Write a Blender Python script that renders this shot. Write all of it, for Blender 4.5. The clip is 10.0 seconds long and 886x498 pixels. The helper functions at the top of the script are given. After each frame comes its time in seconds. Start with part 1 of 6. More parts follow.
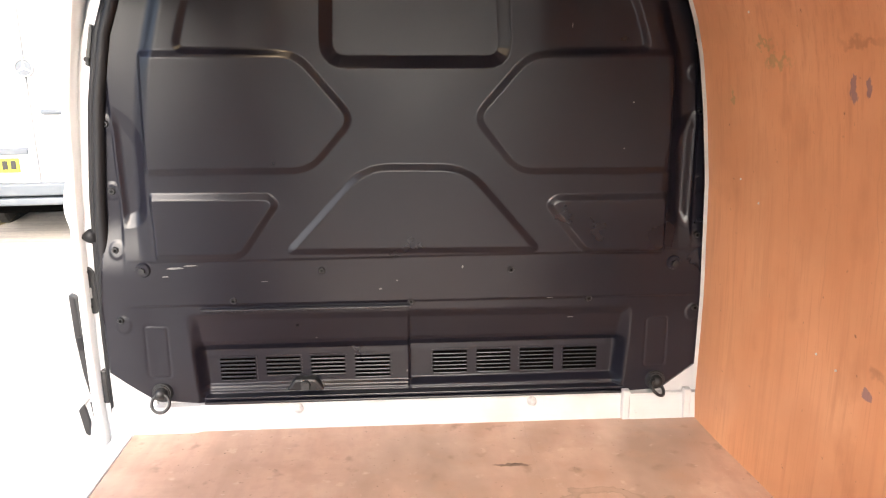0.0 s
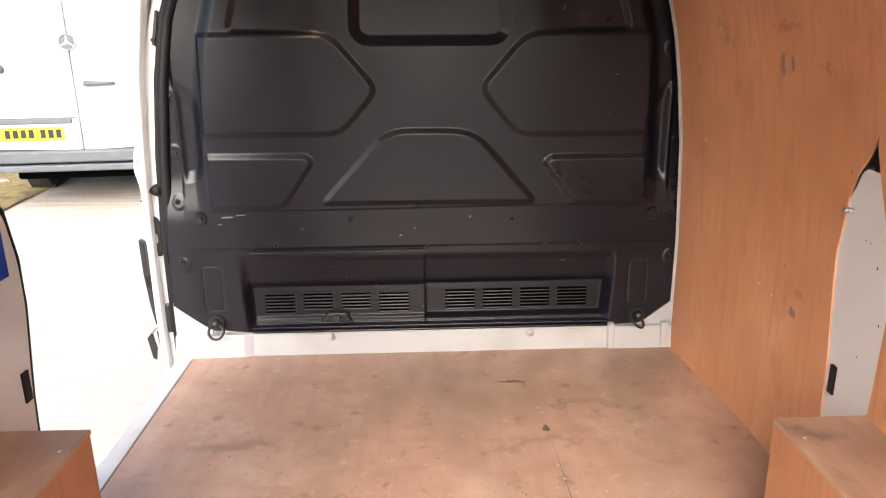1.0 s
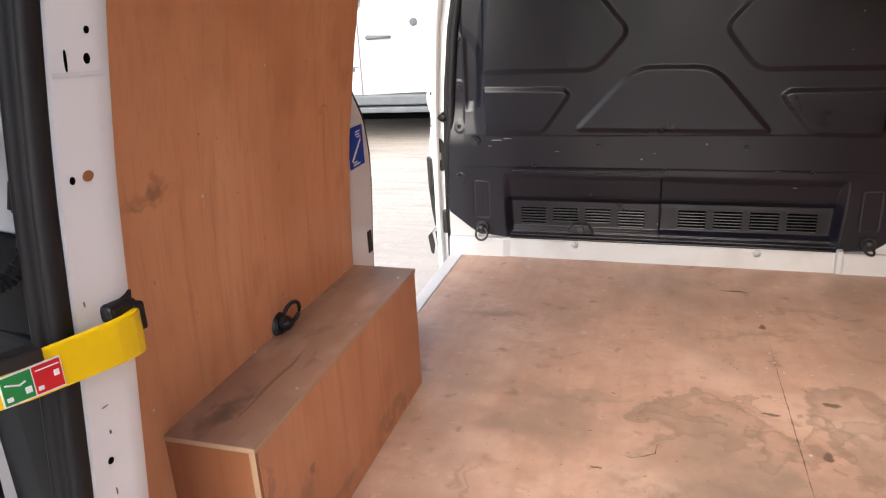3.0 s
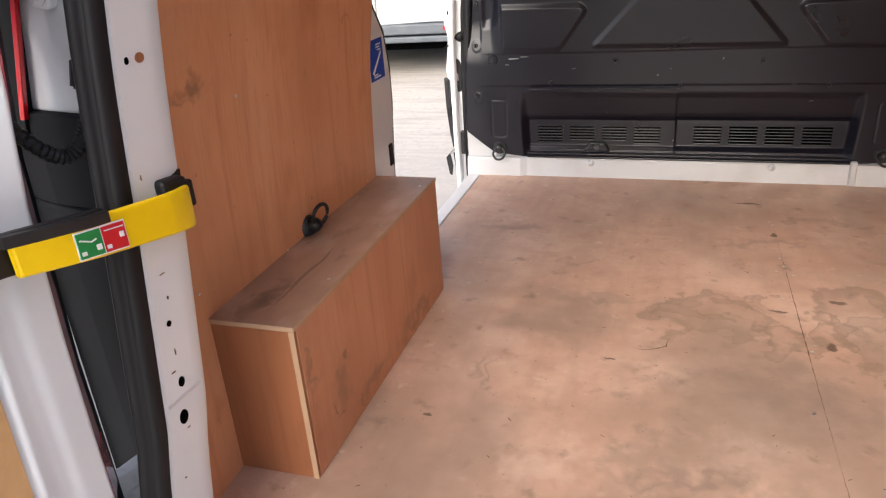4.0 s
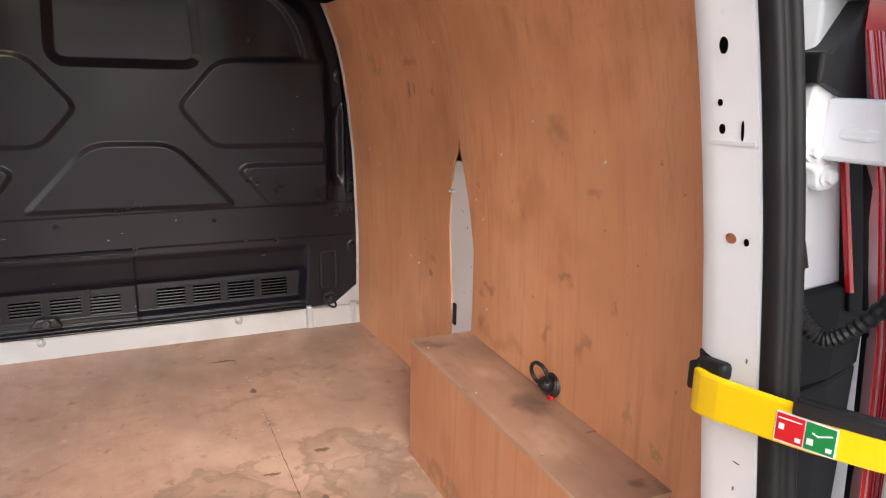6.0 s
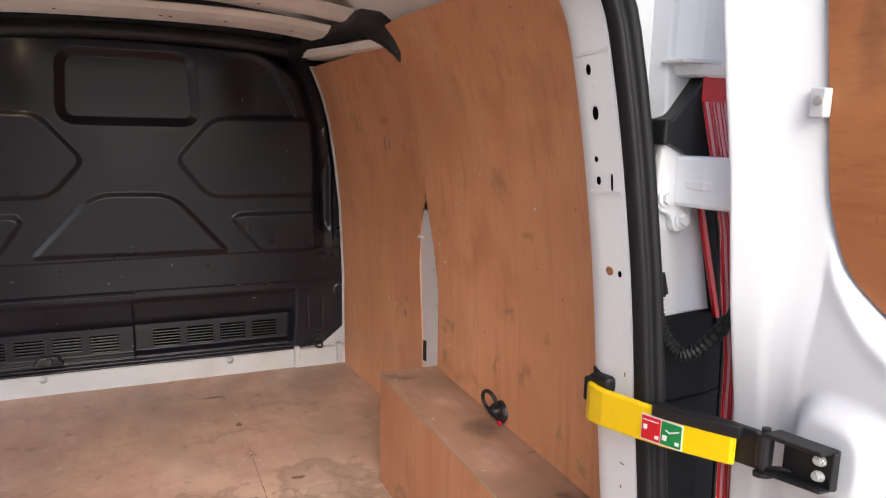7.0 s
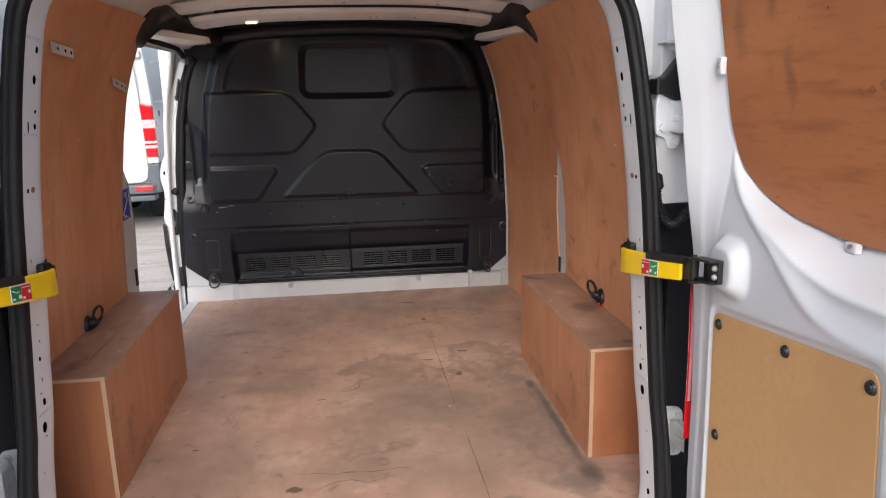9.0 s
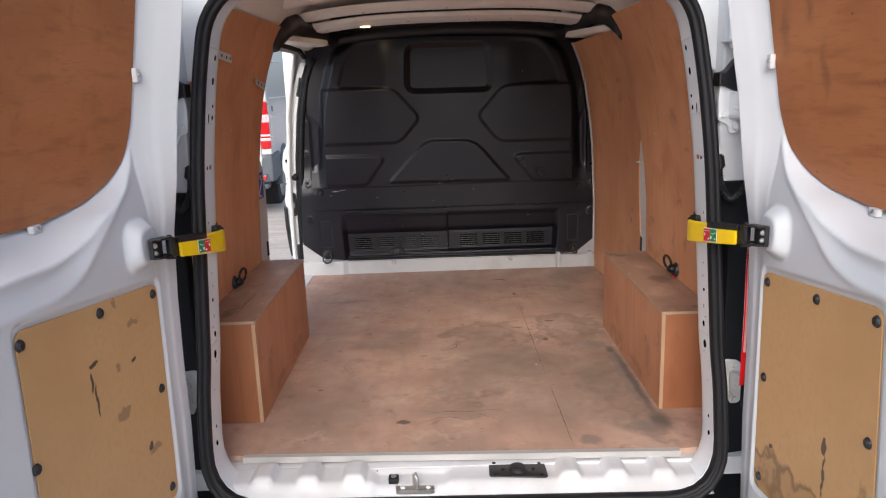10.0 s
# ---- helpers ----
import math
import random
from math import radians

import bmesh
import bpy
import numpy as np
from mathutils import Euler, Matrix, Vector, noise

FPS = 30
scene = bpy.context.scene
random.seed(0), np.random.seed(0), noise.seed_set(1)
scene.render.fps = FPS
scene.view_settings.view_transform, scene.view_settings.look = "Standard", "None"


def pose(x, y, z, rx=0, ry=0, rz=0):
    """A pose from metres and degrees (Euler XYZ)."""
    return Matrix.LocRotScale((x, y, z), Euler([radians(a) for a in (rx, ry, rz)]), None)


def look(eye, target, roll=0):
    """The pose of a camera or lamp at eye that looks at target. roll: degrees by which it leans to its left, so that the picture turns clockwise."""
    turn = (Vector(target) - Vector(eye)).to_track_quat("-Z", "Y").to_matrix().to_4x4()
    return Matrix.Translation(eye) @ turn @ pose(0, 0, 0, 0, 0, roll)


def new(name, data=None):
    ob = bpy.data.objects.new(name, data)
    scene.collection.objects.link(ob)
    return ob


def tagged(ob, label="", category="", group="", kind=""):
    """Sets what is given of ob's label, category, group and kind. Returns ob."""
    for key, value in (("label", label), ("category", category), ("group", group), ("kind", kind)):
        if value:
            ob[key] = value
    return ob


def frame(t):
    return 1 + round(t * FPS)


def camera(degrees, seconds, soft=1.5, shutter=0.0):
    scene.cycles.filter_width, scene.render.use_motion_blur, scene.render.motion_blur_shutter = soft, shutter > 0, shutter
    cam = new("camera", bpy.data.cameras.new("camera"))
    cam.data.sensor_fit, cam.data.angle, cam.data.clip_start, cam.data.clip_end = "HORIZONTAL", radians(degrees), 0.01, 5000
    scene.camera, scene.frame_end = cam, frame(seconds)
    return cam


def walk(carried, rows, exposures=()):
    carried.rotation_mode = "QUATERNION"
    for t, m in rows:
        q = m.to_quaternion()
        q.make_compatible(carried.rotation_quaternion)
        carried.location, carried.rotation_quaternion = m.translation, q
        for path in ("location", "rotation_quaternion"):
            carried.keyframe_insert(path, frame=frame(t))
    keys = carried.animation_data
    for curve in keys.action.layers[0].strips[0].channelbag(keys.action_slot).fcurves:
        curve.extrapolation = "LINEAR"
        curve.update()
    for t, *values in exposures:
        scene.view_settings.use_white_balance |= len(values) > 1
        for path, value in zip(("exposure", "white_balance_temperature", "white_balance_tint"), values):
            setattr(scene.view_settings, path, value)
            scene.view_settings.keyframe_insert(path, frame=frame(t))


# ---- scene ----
cam = camera(63.6, 10.0, soft=1.2)
PATH = [
    (0, (-0.035, -2.027, 1.081), (0.071, -0.092, 0.586), -0.3),
    (0.5, (-0.021, -2.2, 1.086), (0.069, -0.274, 0.555), -0.3),
    (1, (-0.029, -2.4, 1.113), (0.024, -0.486, 0.537), -0.7),
    (1.5, (-0.071, -2.562, 1.111), (-0.085, -0.661, 0.488), -1.2),
    (2, (-0.082, -2.685, 1.111), (-0.171, -0.804, 0.439), -1.8),
    (2.5, (-0.06, -2.798, 1.114), (-0.387, -0.944, 0.441), -2.5),
    (3, (-0.04, -2.926, 1.106), (-0.608, -1.129, 0.437), -3.1),
    (3.2, (-0.034, -2.965, 1.102), (-0.668, -1.195, 0.421), -3.4),
    (4.3, (-0.013, -3.04, 1.028), (-0.565, -1.327, 0.154), -4.9),
    (4.5, (-0.001, -3.028, 1.022), (-0.44, -1.297, 0.12), -4.6),
    (5, (0.018, -2.977, 1.028), (-0.012, -1.205, 0.103), -2.6),
    (5.5, (0.003, -2.927, 1.052), (0.453, -1.151, 0.25), 0.3),
    (6, (-0.018, -2.901, 1.106), (0.77, -1.13, 0.614), 1.4),
    (6.2, (-0.023, -2.907, 1.117), (0.817, -1.136, 0.722), 1.7),
    (7.3, (0.055, -3.248, 1.127), (0.792, -1.424, 0.77), 1.0),
    (7.5, (0.07, -3.325, 1.123), (0.783, -1.494, 0.751), 0.9),
    (8, (0.047, -3.526, 1.121), (0.675, -1.669, 0.722), 0.4),
    (8.5, (-0.003, -3.724, 1.126), (0.457, -1.825, 0.702), -0.3),
    (9, (-0.003, -3.941, 1.122), (0.241, -2.005, 0.683), -1.2),
    (9.5, (-0.009, -4.147, 1.13), (0.065, -2.2, 0.682), -1.8),
    (10, (-0.043, -4.304, 1.127), (-0.052, -2.354, 0.679), -2.0),
]
EXPOSURES = [(0, 2.12, 6500, 10), (0.5, 1.8, 6500, 10), (1, 1.5, 6500, 10), (2, 1.3, 6400, 10), (3, 1.2, 6350, 10), (4.5, 0.95, 6350, 10), (5.4, 0.9, 6350, 10), (6, 1.2, 6300, 10),
             (7.3, 0.74, 6200, 10), (8, 0.6, 6150, 10), (10, 0.42, 6050, 10)]
walk(cam, [(t, look(eye, target, roll)) for t, eye, target, roll in PATH], EXPOSURES)

# ---- daylight: a bright overcast sky over the yard ----
world = bpy.data.worlds.new("overcast_sky")
scene.world = world
world.use_nodes = True
wn = world.node_tree
sky = wn.nodes.new("ShaderNodeTexSky")
sky.sky_type, sky.sun_disc = "NISHITA", False
sky.sun_elevation, sky.sun_rotation = radians(34), radians(190)
sky.air_density, sky.dust_density, sky.ozone_density = 1.0, 4.5, 1.2
wn.links.new(sky.outputs[0], wn.nodes["Background"].inputs[0])
wn.nodes["Background"].inputs[1].default_value = 0.155
sun = new("sun", bpy.data.lights.new("sun", "SUN"))
sun.data.energy, sun.data.angle, sun.data.color = 1.15, radians(48), (0.98, 0.985, 1.0)
sun.matrix_world = look((-1.7, -10, 5.0), (0, 0, 0))


# ---- materials ----
def mat(name, base, rough=0.5, metal=0.0, **kw):
    """A principled material with noise in colour (two scales), roughness and relief."""
    m = bpy.data.materials.new(name)
    m.use_nodes = True
    nt = m.node_tree
    b = nt.nodes["Principled BSDF"]
    b.inputs["Roughness"].default_value = rough
    b.inputs["Metallic"].default_value = metal
    b.inputs["Base Color"].default_value = (*base, 1)
    if "coat" in kw:
        b.inputs["Coat Weight"].default_value = kw["coat"]
        b.inputs["Coat Roughness"].default_value = 0.12
    if "spec" in kw:
        b.inputs["Specular IOR Level"].default_value = kw["spec"]
    tc = nt.nodes.new("ShaderNodeTexCoord")
    src = tc.outputs["Object"]
    col = None
    for (scale, stretch, dark, lo, hi, detail) in kw.get("layers", []):
        mp = nt.nodes.new("ShaderNodeMapping")
        mp.inputs["Scale"].default_value = stretch
        nt.links.new(src, mp.inputs[0])
        nz = nt.nodes.new("ShaderNodeTexNoise")
        nz.inputs["Scale"].default_value, nz.inputs["Detail"].default_value = scale, detail
        nt.links.new(mp.outputs[0], nz.inputs["Vector"])
        mr = nt.nodes.new("ShaderNodeMapRange")
        mr.inputs[1].default_value, mr.inputs[2].default_value = lo, hi
        nt.links.new(nz.outputs[0], mr.inputs[0])
        mx = nt.nodes.new("ShaderNodeMix")
        mx.data_type = "RGBA"
        nt.links.new(mr.outputs[0], mx.inputs[0])
        if col is None:
            mx.inputs[6].default_value = (*base, 1)
        else:
            nt.links.new(col, mx.inputs[6])
        mx.inputs[7].default_value = (*dark, 1)
        col = mx.outputs[2]
    if col is not None:
        nt.links.new(col, b.inputs["Base Color"])
    if "gloss" in kw:
        scale, lo, hi = kw["gloss"]
        nz = nt.nodes.new("ShaderNodeTexNoise")
        nz.inputs["Scale"].default_value, nz.inputs["Detail"].default_value = scale, 6
        nt.links.new(src, nz.inputs["Vector"])
        mr = nt.nodes.new("ShaderNodeMapRange")
        mr.inputs[1].default_value, mr.inputs[2].default_value, mr.inputs[3].default_value, mr.inputs[4].default_value = 0.3, 0.7, lo, hi
        nt.links.new(nz.outputs[0], mr.inputs[0])
        nt.links.new(mr.outputs[0], b.inputs["Roughness"])
    if "bump" in kw:
        scale, stretch, strength = kw["bump"]
        mp = nt.nodes.new("ShaderNodeMapping")
        mp.inputs["Scale"].default_value = stretch
        nt.links.new(src, mp.inputs[0])
        nz = nt.nodes.new("ShaderNodeTexNoise")
        nz.inputs["Scale"].default_value, nz.inputs["Detail"].default_value = scale, 4
        nt.links.new(mp.outputs[0], nz.inputs["Vector"])
        bp = nt.nodes.new("ShaderNodeBump")
        bp.inputs["Strength"].default_value, bp.inputs["Distance"].default_value = strength, 0.002
        nt.links.new(nz.outputs[0], bp.inputs["Height"])
        nt.links.new(bp.outputs[0], b.inputs["Normal"])
    if "emit" in kw:
        b.inputs["Emission Color"].default_value = (*kw["emit"][0], 1)
        b.inputs["Emission Strength"].default_value = kw["emit"][1]
    if "glass" in kw:
        b.inputs["Transmission Weight"].default_value = kw["glass"]
    m["tail"] = 0
    return m


def add_marks(m, marks, colour, wobble=0.05, scale=9.0, strength=0.8, band=0.0, soft=0.75):
    """Worn, stained or toned patches of their own shape: (x, y, z, rx, ry, rz) ellipsoids with ragged edges; band > 0
    leaves their rims only.
    """
    nt = m.node_tree
    b = nt.nodes["Principled BSDF"]
    base = b.inputs["Base Color"].links[0].from_socket
    tc = nt.nodes.new("ShaderNodeTexCoord")
    nz = nt.nodes.new("ShaderNodeTexNoise")
    nz.inputs["Scale"].default_value, nz.inputs["Detail"].default_value = scale, 5
    nt.links.new(tc.outputs["Object"], nz.inputs["Vector"])
    sub = nt.nodes.new("ShaderNodeVectorMath")
    sub.operation = "SUBTRACT"
    nt.links.new(nz.outputs[1], sub.inputs[0])
    sub.inputs[1].default_value = (0.5, 0.5, 0.5)
    sc = nt.nodes.new("ShaderNodeVectorMath")
    sc.operation = "SCALE"
    sc.inputs["Scale"].default_value = wobble * 2
    nt.links.new(sub.outputs[0], sc.inputs[0])
    ad = nt.nodes.new("ShaderNodeVectorMath")
    nt.links.new(tc.outputs["Object"], ad.inputs[0])
    nt.links.new(sc.outputs[0], ad.inputs[1])
    total = None
    for (x, y, z, rx, ry, rz) in marks:
        mp = nt.nodes.new("ShaderNodeMapping")
        mp.vector_type = "TEXTURE"
        mp.inputs["Location"].default_value = (x, y, z)
        mp.inputs["Scale"].default_value = (rx, ry, rz)
        nt.links.new(ad.outputs[0], mp.inputs[0])
        ln = nt.nodes.new("ShaderNodeVectorMath")
        ln.operation = "LENGTH"
        nt.links.new(mp.outputs[0], ln.inputs[0])
        mr = nt.nodes.new("ShaderNodeMapRange")
        mr.interpolation_type = "SMOOTHSTEP"
        mr.inputs[1].default_value, mr.inputs[2].default_value = 1.0, soft
        nt.links.new(ln.outputs["Value"], mr.inputs[0])
        out = mr.outputs[0]
        if band:
            inner = nt.nodes.new("ShaderNodeMapRange")
            inner.interpolation_type = "SMOOTHSTEP"
            inner.inputs[1].default_value, inner.inputs[2].default_value = 1.0 - band, 0.55
            inner.inputs[3].default_value, inner.inputs[4].default_value = 1.0, 0.35
            nt.links.new(ln.outputs["Value"], inner.inputs[0])
            mu = nt.nodes.new("ShaderNodeMath")
            mu.operation = "MULTIPLY"
            nt.links.new(out, mu.inputs[0]), nt.links.new(inner.outputs[0], mu.inputs[1])
            out = mu.outputs[0]
        if total is None:
            total = out
        else:
            mxm = nt.nodes.new("ShaderNodeMath")
            mxm.operation = "MAXIMUM"
            nt.links.new(total, mxm.inputs[0]), nt.links.new(out, mxm.inputs[1])
            total = mxm.outputs[0]
    k = nt.nodes.new("ShaderNodeMath")
    k.operation = "MULTIPLY"
    k.inputs[1].default_value = strength
    nt.links.new(total, k.inputs[0])
    mx = nt.nodes.new("ShaderNodeMix")
    mx.data_type = "RGBA"
    nt.links.new(k.outputs[0], mx.inputs[0]), nt.links.new(base, mx.inputs[6])
    mx.inputs[7].default_value = (*colour, 1)
    nt.links.new(mx.outputs[2], b.inputs["Base Color"])
    return m


def ply(name, base, dark, pale, along, rough=0.5):
    """Plywood: long fine grain along one axis, broad wandering figure, dirt and handling marks."""
    fine, mid, broad = [150, 150, 150], [38, 38, 38], [6, 6, 6]
    fine[along], mid[along], broad[along] = 5.0, 1.8, 1.1
    mid_c = [(a + b) / 2 for a, b in zip(base, dark)]
    return mat(name, base, rough, layers=[
        (1.0, broad, pale, 0.45, 0.75, 4), (1.0, fine, dark, 0.54, 1.05, 5), (1.0, mid, dark, 0.53, 0.92, 7),
        (2.2, (1, 1, 1), mid_c, 0.44, 0.68, 10), (8.0, (1, 1, 0.6), dark, 0.58, 0.86, 10), (48, (1, 1, 1), [c * 0.45 for c in dark], 0.71, 0.80, 4)], bump=(1.0, fine, 0.1))


FLOOR_PLY = mat("worn_floor_plywood", (0.53, 0.342, 0.258), 0.48, gloss=(7, 0.34, 0.62), layers=[
    (1.0, (22, 2.2, 1), (0.42, 0.27, 0.20), 0.48, 0.82, 8), (1.0, (3.5, 60, 1), (0.49, 0.315, 0.24), 0.52, 0.80, 6), (30, (1, 0.7, 1), (0.45, 0.29, 0.215), 0.50, 0.75, 8),
    (5, (1.6, 1, 1), (0.46, 0.285, 0.205), 0.45, 0.78, 10), (2.3, (1, 1, 1), (0.68, 0.50, 0.40), 0.50, 0.74, 8),
    (1.5, (1.4, 1, 1), (0.34, 0.232, 0.176), 0.45, 0.68, 11), (8, (1, 1.4, 1), (0.41, 0.26, 0.185), 0.52, 0.76, 11),
    (21, (1, 1, 1), (0.60, 0.44, 0.35), 0.64, 0.80, 8), (13, (1, 1, 1), (0.28, 0.185, 0.135), 0.62, 0.74, 11), (70, (1, 1, 1), (0.20, 0.13, 0.09), 0.67, 0.75, 4),
    (1.0, (14, 120, 1), (0.70, 0.55, 0.46), 0.70, 0.80, 4)],
    bump=(30, (1, 0.3, 1), 0.16))
# a broad darker tone over the right rear of the boards
add_marks(FLOOR_PLY, [(0.40, -2.02, 0, 0.48, 0.36, 1)], (0.27, 0.19, 0.148), 0.30, 6.0, 0.55, 0.0, 0.0)
# a broad grey veil of ground-in dirt, heaviest where loads were dragged
add_marks(FLOOR_PLY, [(0.22, -1.62, 0, 0.60, 0.62, 1), (0.58, -1.55, 0, 0.30, 0.70, 1), (-0.45, -1.9, 0, 0.4, 0.35, 1), (-0.30, -1.25, 0, 0.3, 0.2, 1), (0.0, -1.95, 0, 0.3, 0.16, 1)], (0.26, 0.185, 0.143), 0.30, 5.0, 0.66, 0.0, 0.0)
add_marks(FLOOR_PLY, [(0.24, -1.52, 0, 0.34, 0.26, 1), (0.55, -1.75, 0, 0.16, 0.40, 1), (0.05, -1.80, 0, 0.22, 0.10, 1), (0.62, -2.05, 0, 0.2, 0.16, 1)], (0.20, 0.15, 0.12), 0.35, 13.0, 0.6, 0.0, 0.0)
add_marks(FLOOR_PLY, [(0.12, -1.19, 0, 0.20, 0.11, 1), (0.52, -1.12, 0, 0.18, 0.20, 1), (0.62, -1.30, 0, 0.07, 0.08, 1), (0.50, -0.38, 0, 0.09, 0.04, 1)], (0.25, 0.175, 0.13), 0.24, 6.0, 0.62, 0.08, 0.88)
add_marks(FLOOR_PLY, [(0.16, -1.22, 0, 0.10, 0.05, 1), (0.55, -1.10, 0, 0.09, 0.13, 1), (0.48, -1.20, 0, 0.05, 0.04, 1)], (0.30, 0.21, 0.16), 0.20, 9.0, 0.6, 0.14, 0.85)
add_marks(FLOOR_PLY, [(0.30, -1.27, 0, 0.10, 0.06, 1), (0.40, -1.16, 0, 0.05, 0.10, 1), (0.60, -1.15, 0, 0.05, 0.10, 1), (0.03, -1.14, 0, 0.12, 0.04, 1), (0.52, -1.34, 0, 0.12, 0.05, 1), (0.22, -1.07, 0, 0.10, 0.03, 1)], (0.24, 0.165, 0.12), 0.16, 11.0, 0.6, 0.05, 0.92)
add_marks(FLOOR_PLY, [(0.05, -1.72, 0, 0.14, 0.08, 1), (0.22, -1.85, 0, 0.12, 0.10, 1), (0.40, -1.60, 0, 0.05, 0.16, 1), (-0.05, -1.52, 0, 0.08, 0.06, 1), (0.10, -2.0, 0, 0.12, 0.04, 1), (0.52, -1.85, 0, 0.06, 0.16, 1)], (0.29, 0.21, 0.165), 0.26, 18.0, 0.45, 0.0, 0.0)
add_marks(FLOOR_PLY, [(-0.22, -1.10, 0, 0.20, 0.028, 1), (-0.02, -1.78, 0, 0.13, 0.07, 1), (0.15, -1.62, 0, 0.24, 0.10, 1), (0.36, -1.95, 0, 0.08, 0.25, 1), (0.62, -0.72, 0, 0.14, 0.05, 1), (-0.50, -1.56, 0, 0.020, 0.08, 1), (-0.45, -1.565, 0, 0.012, 0.07, 1), (-0.62, -0.62, 0, 0.20, 0.05, 1), (0.3, -0.62, 0, 0.25, 0.03, 1), (-0.30, -0.85, 0, 0.06, 0.02, 1)], (0.29, 0.205, 0.155), 0.15, 9.0, 0.55, 0.0, 0.2)
add_marks(FLOOR_PLY, [(0.640, -1.72, 0, 0.034, 0.40, 1), (0.62, -2.12, 0, 0.09, 0.06, 1), (0.40, -2.2, 0, 0.05, 0.04, 1), (0.58, -1.36, 0, 0.07, 0.05, 1)], (0.21, 0.17, 0.145), 0.03, 14.0, 0.75, 0.0, 0.45)
add_marks(FLOOR_PLY, [(0.655, -1.74, 0, 0.022, 0.46, 1), (0.66, -2.08, 0, 0.05, 0.07, 1), (0.645, -1.42, 0, 0.03, 0.06, 1)], (0.09, 0.075, 0.065), 0.012, 22.0, 0.85, 0.0, 0.2)
add_marks(FLOOR_PLY, [(0.389, -1.269, 0, 0.014, 0.024, 1), (-0.21, -2.039, 0, 0.030, 0.020, 1), (-0.152, -1.431, 0, 0.013, 0.007, 1), (-0.544, -1.752, 0, 0.014, 0.007, 1), (0.25, -0.252, 0, 0.06, 0.010, 1), (0.32, -0.55, 0, 0.012, 0.02, 1), (0.28, -1.10, 0, 0.03, 0.006, 1), (0.44, -1.02, 0, 0.03, 0.012, 1)], (0.09, 0.05, 0.036), 0.014, 40.0, 0.85, 0.0, 0.6)
add_marks(FLOOR_PLY, [(-0.26, -1.86, 0, 0.16, 0.07, 1), (-0.62, -0.52, 0, 0.15, 0.05, 1), (-0.1, -2.12, 0, 0.2, 0.04, 1), (-0.52, -2.15, 0, 0.12, 0.05, 1), (-0.45, -0.75, 0, 0.2, 0.10, 1), (0.62, -1.21, 0, 0.03, 0.06, 1)], (0.66, 0.50, 0.41), 0.2, 14.0, 0.3, 0.0, 0.0)
WALL_PLY = ply("orange_wall_plywood", (0.66, 0.312, 0.156), (0.45, 0.190, 0.086), (0.70, 0.365, 0.195), 2)
add_marks(WALL_PLY, [(0.83, -0.36, 1.09, 0.2, 0.07, 0.018), (0.83, -0.31, 1.13, 0.2, 0.05, 0.012), (0.85, -0.15, 1.0, 0.2, 0.012, 0.03), (0.87, -1.866, 0.44, 0.2, 0.020, 0.022), (0.87, -1.95, 0.40, 0.2, 0.02, 0.016)], (0.22, 0.24, 0.09), 0.05, 45.0, 0.45, 0.0, 0.3)
add_marks(WALL_PLY, [(0.84, -0.633, 1.035, 0.2, 0.012, 0.035), (0.84, -0.68, 1.04, 0.2, 0.008, 0.025), (0.89, -0.734, 0.424, 0.2, 0.02, 0.012)], (0.10, 0.09, 0.17), 0.02, 60.0, 0.6)
add_marks(WALL_PLY, [(0.83, -0.66, 1.12, 0.2, 0.09, 0.014), (0.85, -0.83, 1.03, 0.2, 0.05, 0.008), (0.88, -0.76, 0.48, 0.2, 0.03, 0.02), (0.87, -1.73, 0.87, 0.2, 0.04, 0.015), (0.88, -1.44, 0.77, 0.2, 0.012, 0.03),
                     (0.88, -1.80, 0.65, 0.2, 0.014, 0.03), (0.88, -1.20, 0.50, 0.2, 0.03, 0.012), (-0.86, -1.955, 0.81, 0.2, 0.08, 0.018), (-0.86, -1.93, 0.83, 0.2, 0.02, 0.03), (-0.86, -1.275, 0.85, 0.2, 0.03, 0.006), (-0.86, -1.506, 0.756, 0.2, 0.006, 0.018), (-0.88, -2.08, 0.5, 0.2, 0.05, 0.08), (-0.88, -2.1, 0.62, 0.2, 0.02, 0.05)], (0.30, 0.13, 0.06), 0.03, 40.0, 0.5, 0.0, 0.2)
add_marks(WALL_PLY, [(0.82, -1.75, 1.15, 0.3, 0.30, 0.16), (0.87, -1.5, 0.72, 0.3, 0.25, 0.10), (-0.86, -1.6, 1.1, 0.3, 0.4, 0.25), (0.87, -1.3, 0.45, 0.3, 0.15, 0.06)], (0.40, 0.16, 0.065), 0.30, 5.0, 0.42, 0.0, 0.0)
add_marks(WALL_PLY, [(0.86, y, z, 0.3, 0.004, h) for y, z, h in ((-1.22, 0.80, 0.30), (-1.31, 1.0, 0.22), (-1.37, 0.85, 0.35), (-1.44, 1.05, 0.2), (-1.52, 0.70, 0.25), (-1.66, 0.95, 0.30), (-1.83, 0.75, 0.3), (-1.95, 1.0, 0.25), (-0.55, 0.6, 0.3), (-0.72, 0.75, 0.3), (-0.40, 0.8, 0.25))]
          + [(-0.86, y, z, 0.3, 0.004, h) for y, z, h in ((-1.25, 0.9, 0.3), (-1.45, 0.7, 0.25), (-1.62, 1.0, 0.3), (-1.8, 0.8, 0.3), (-2.05, 0.9, 0.2))], (0.33, 0.145, 0.07), 0.03, 7.0, 0.22, 0.0, 0.0)
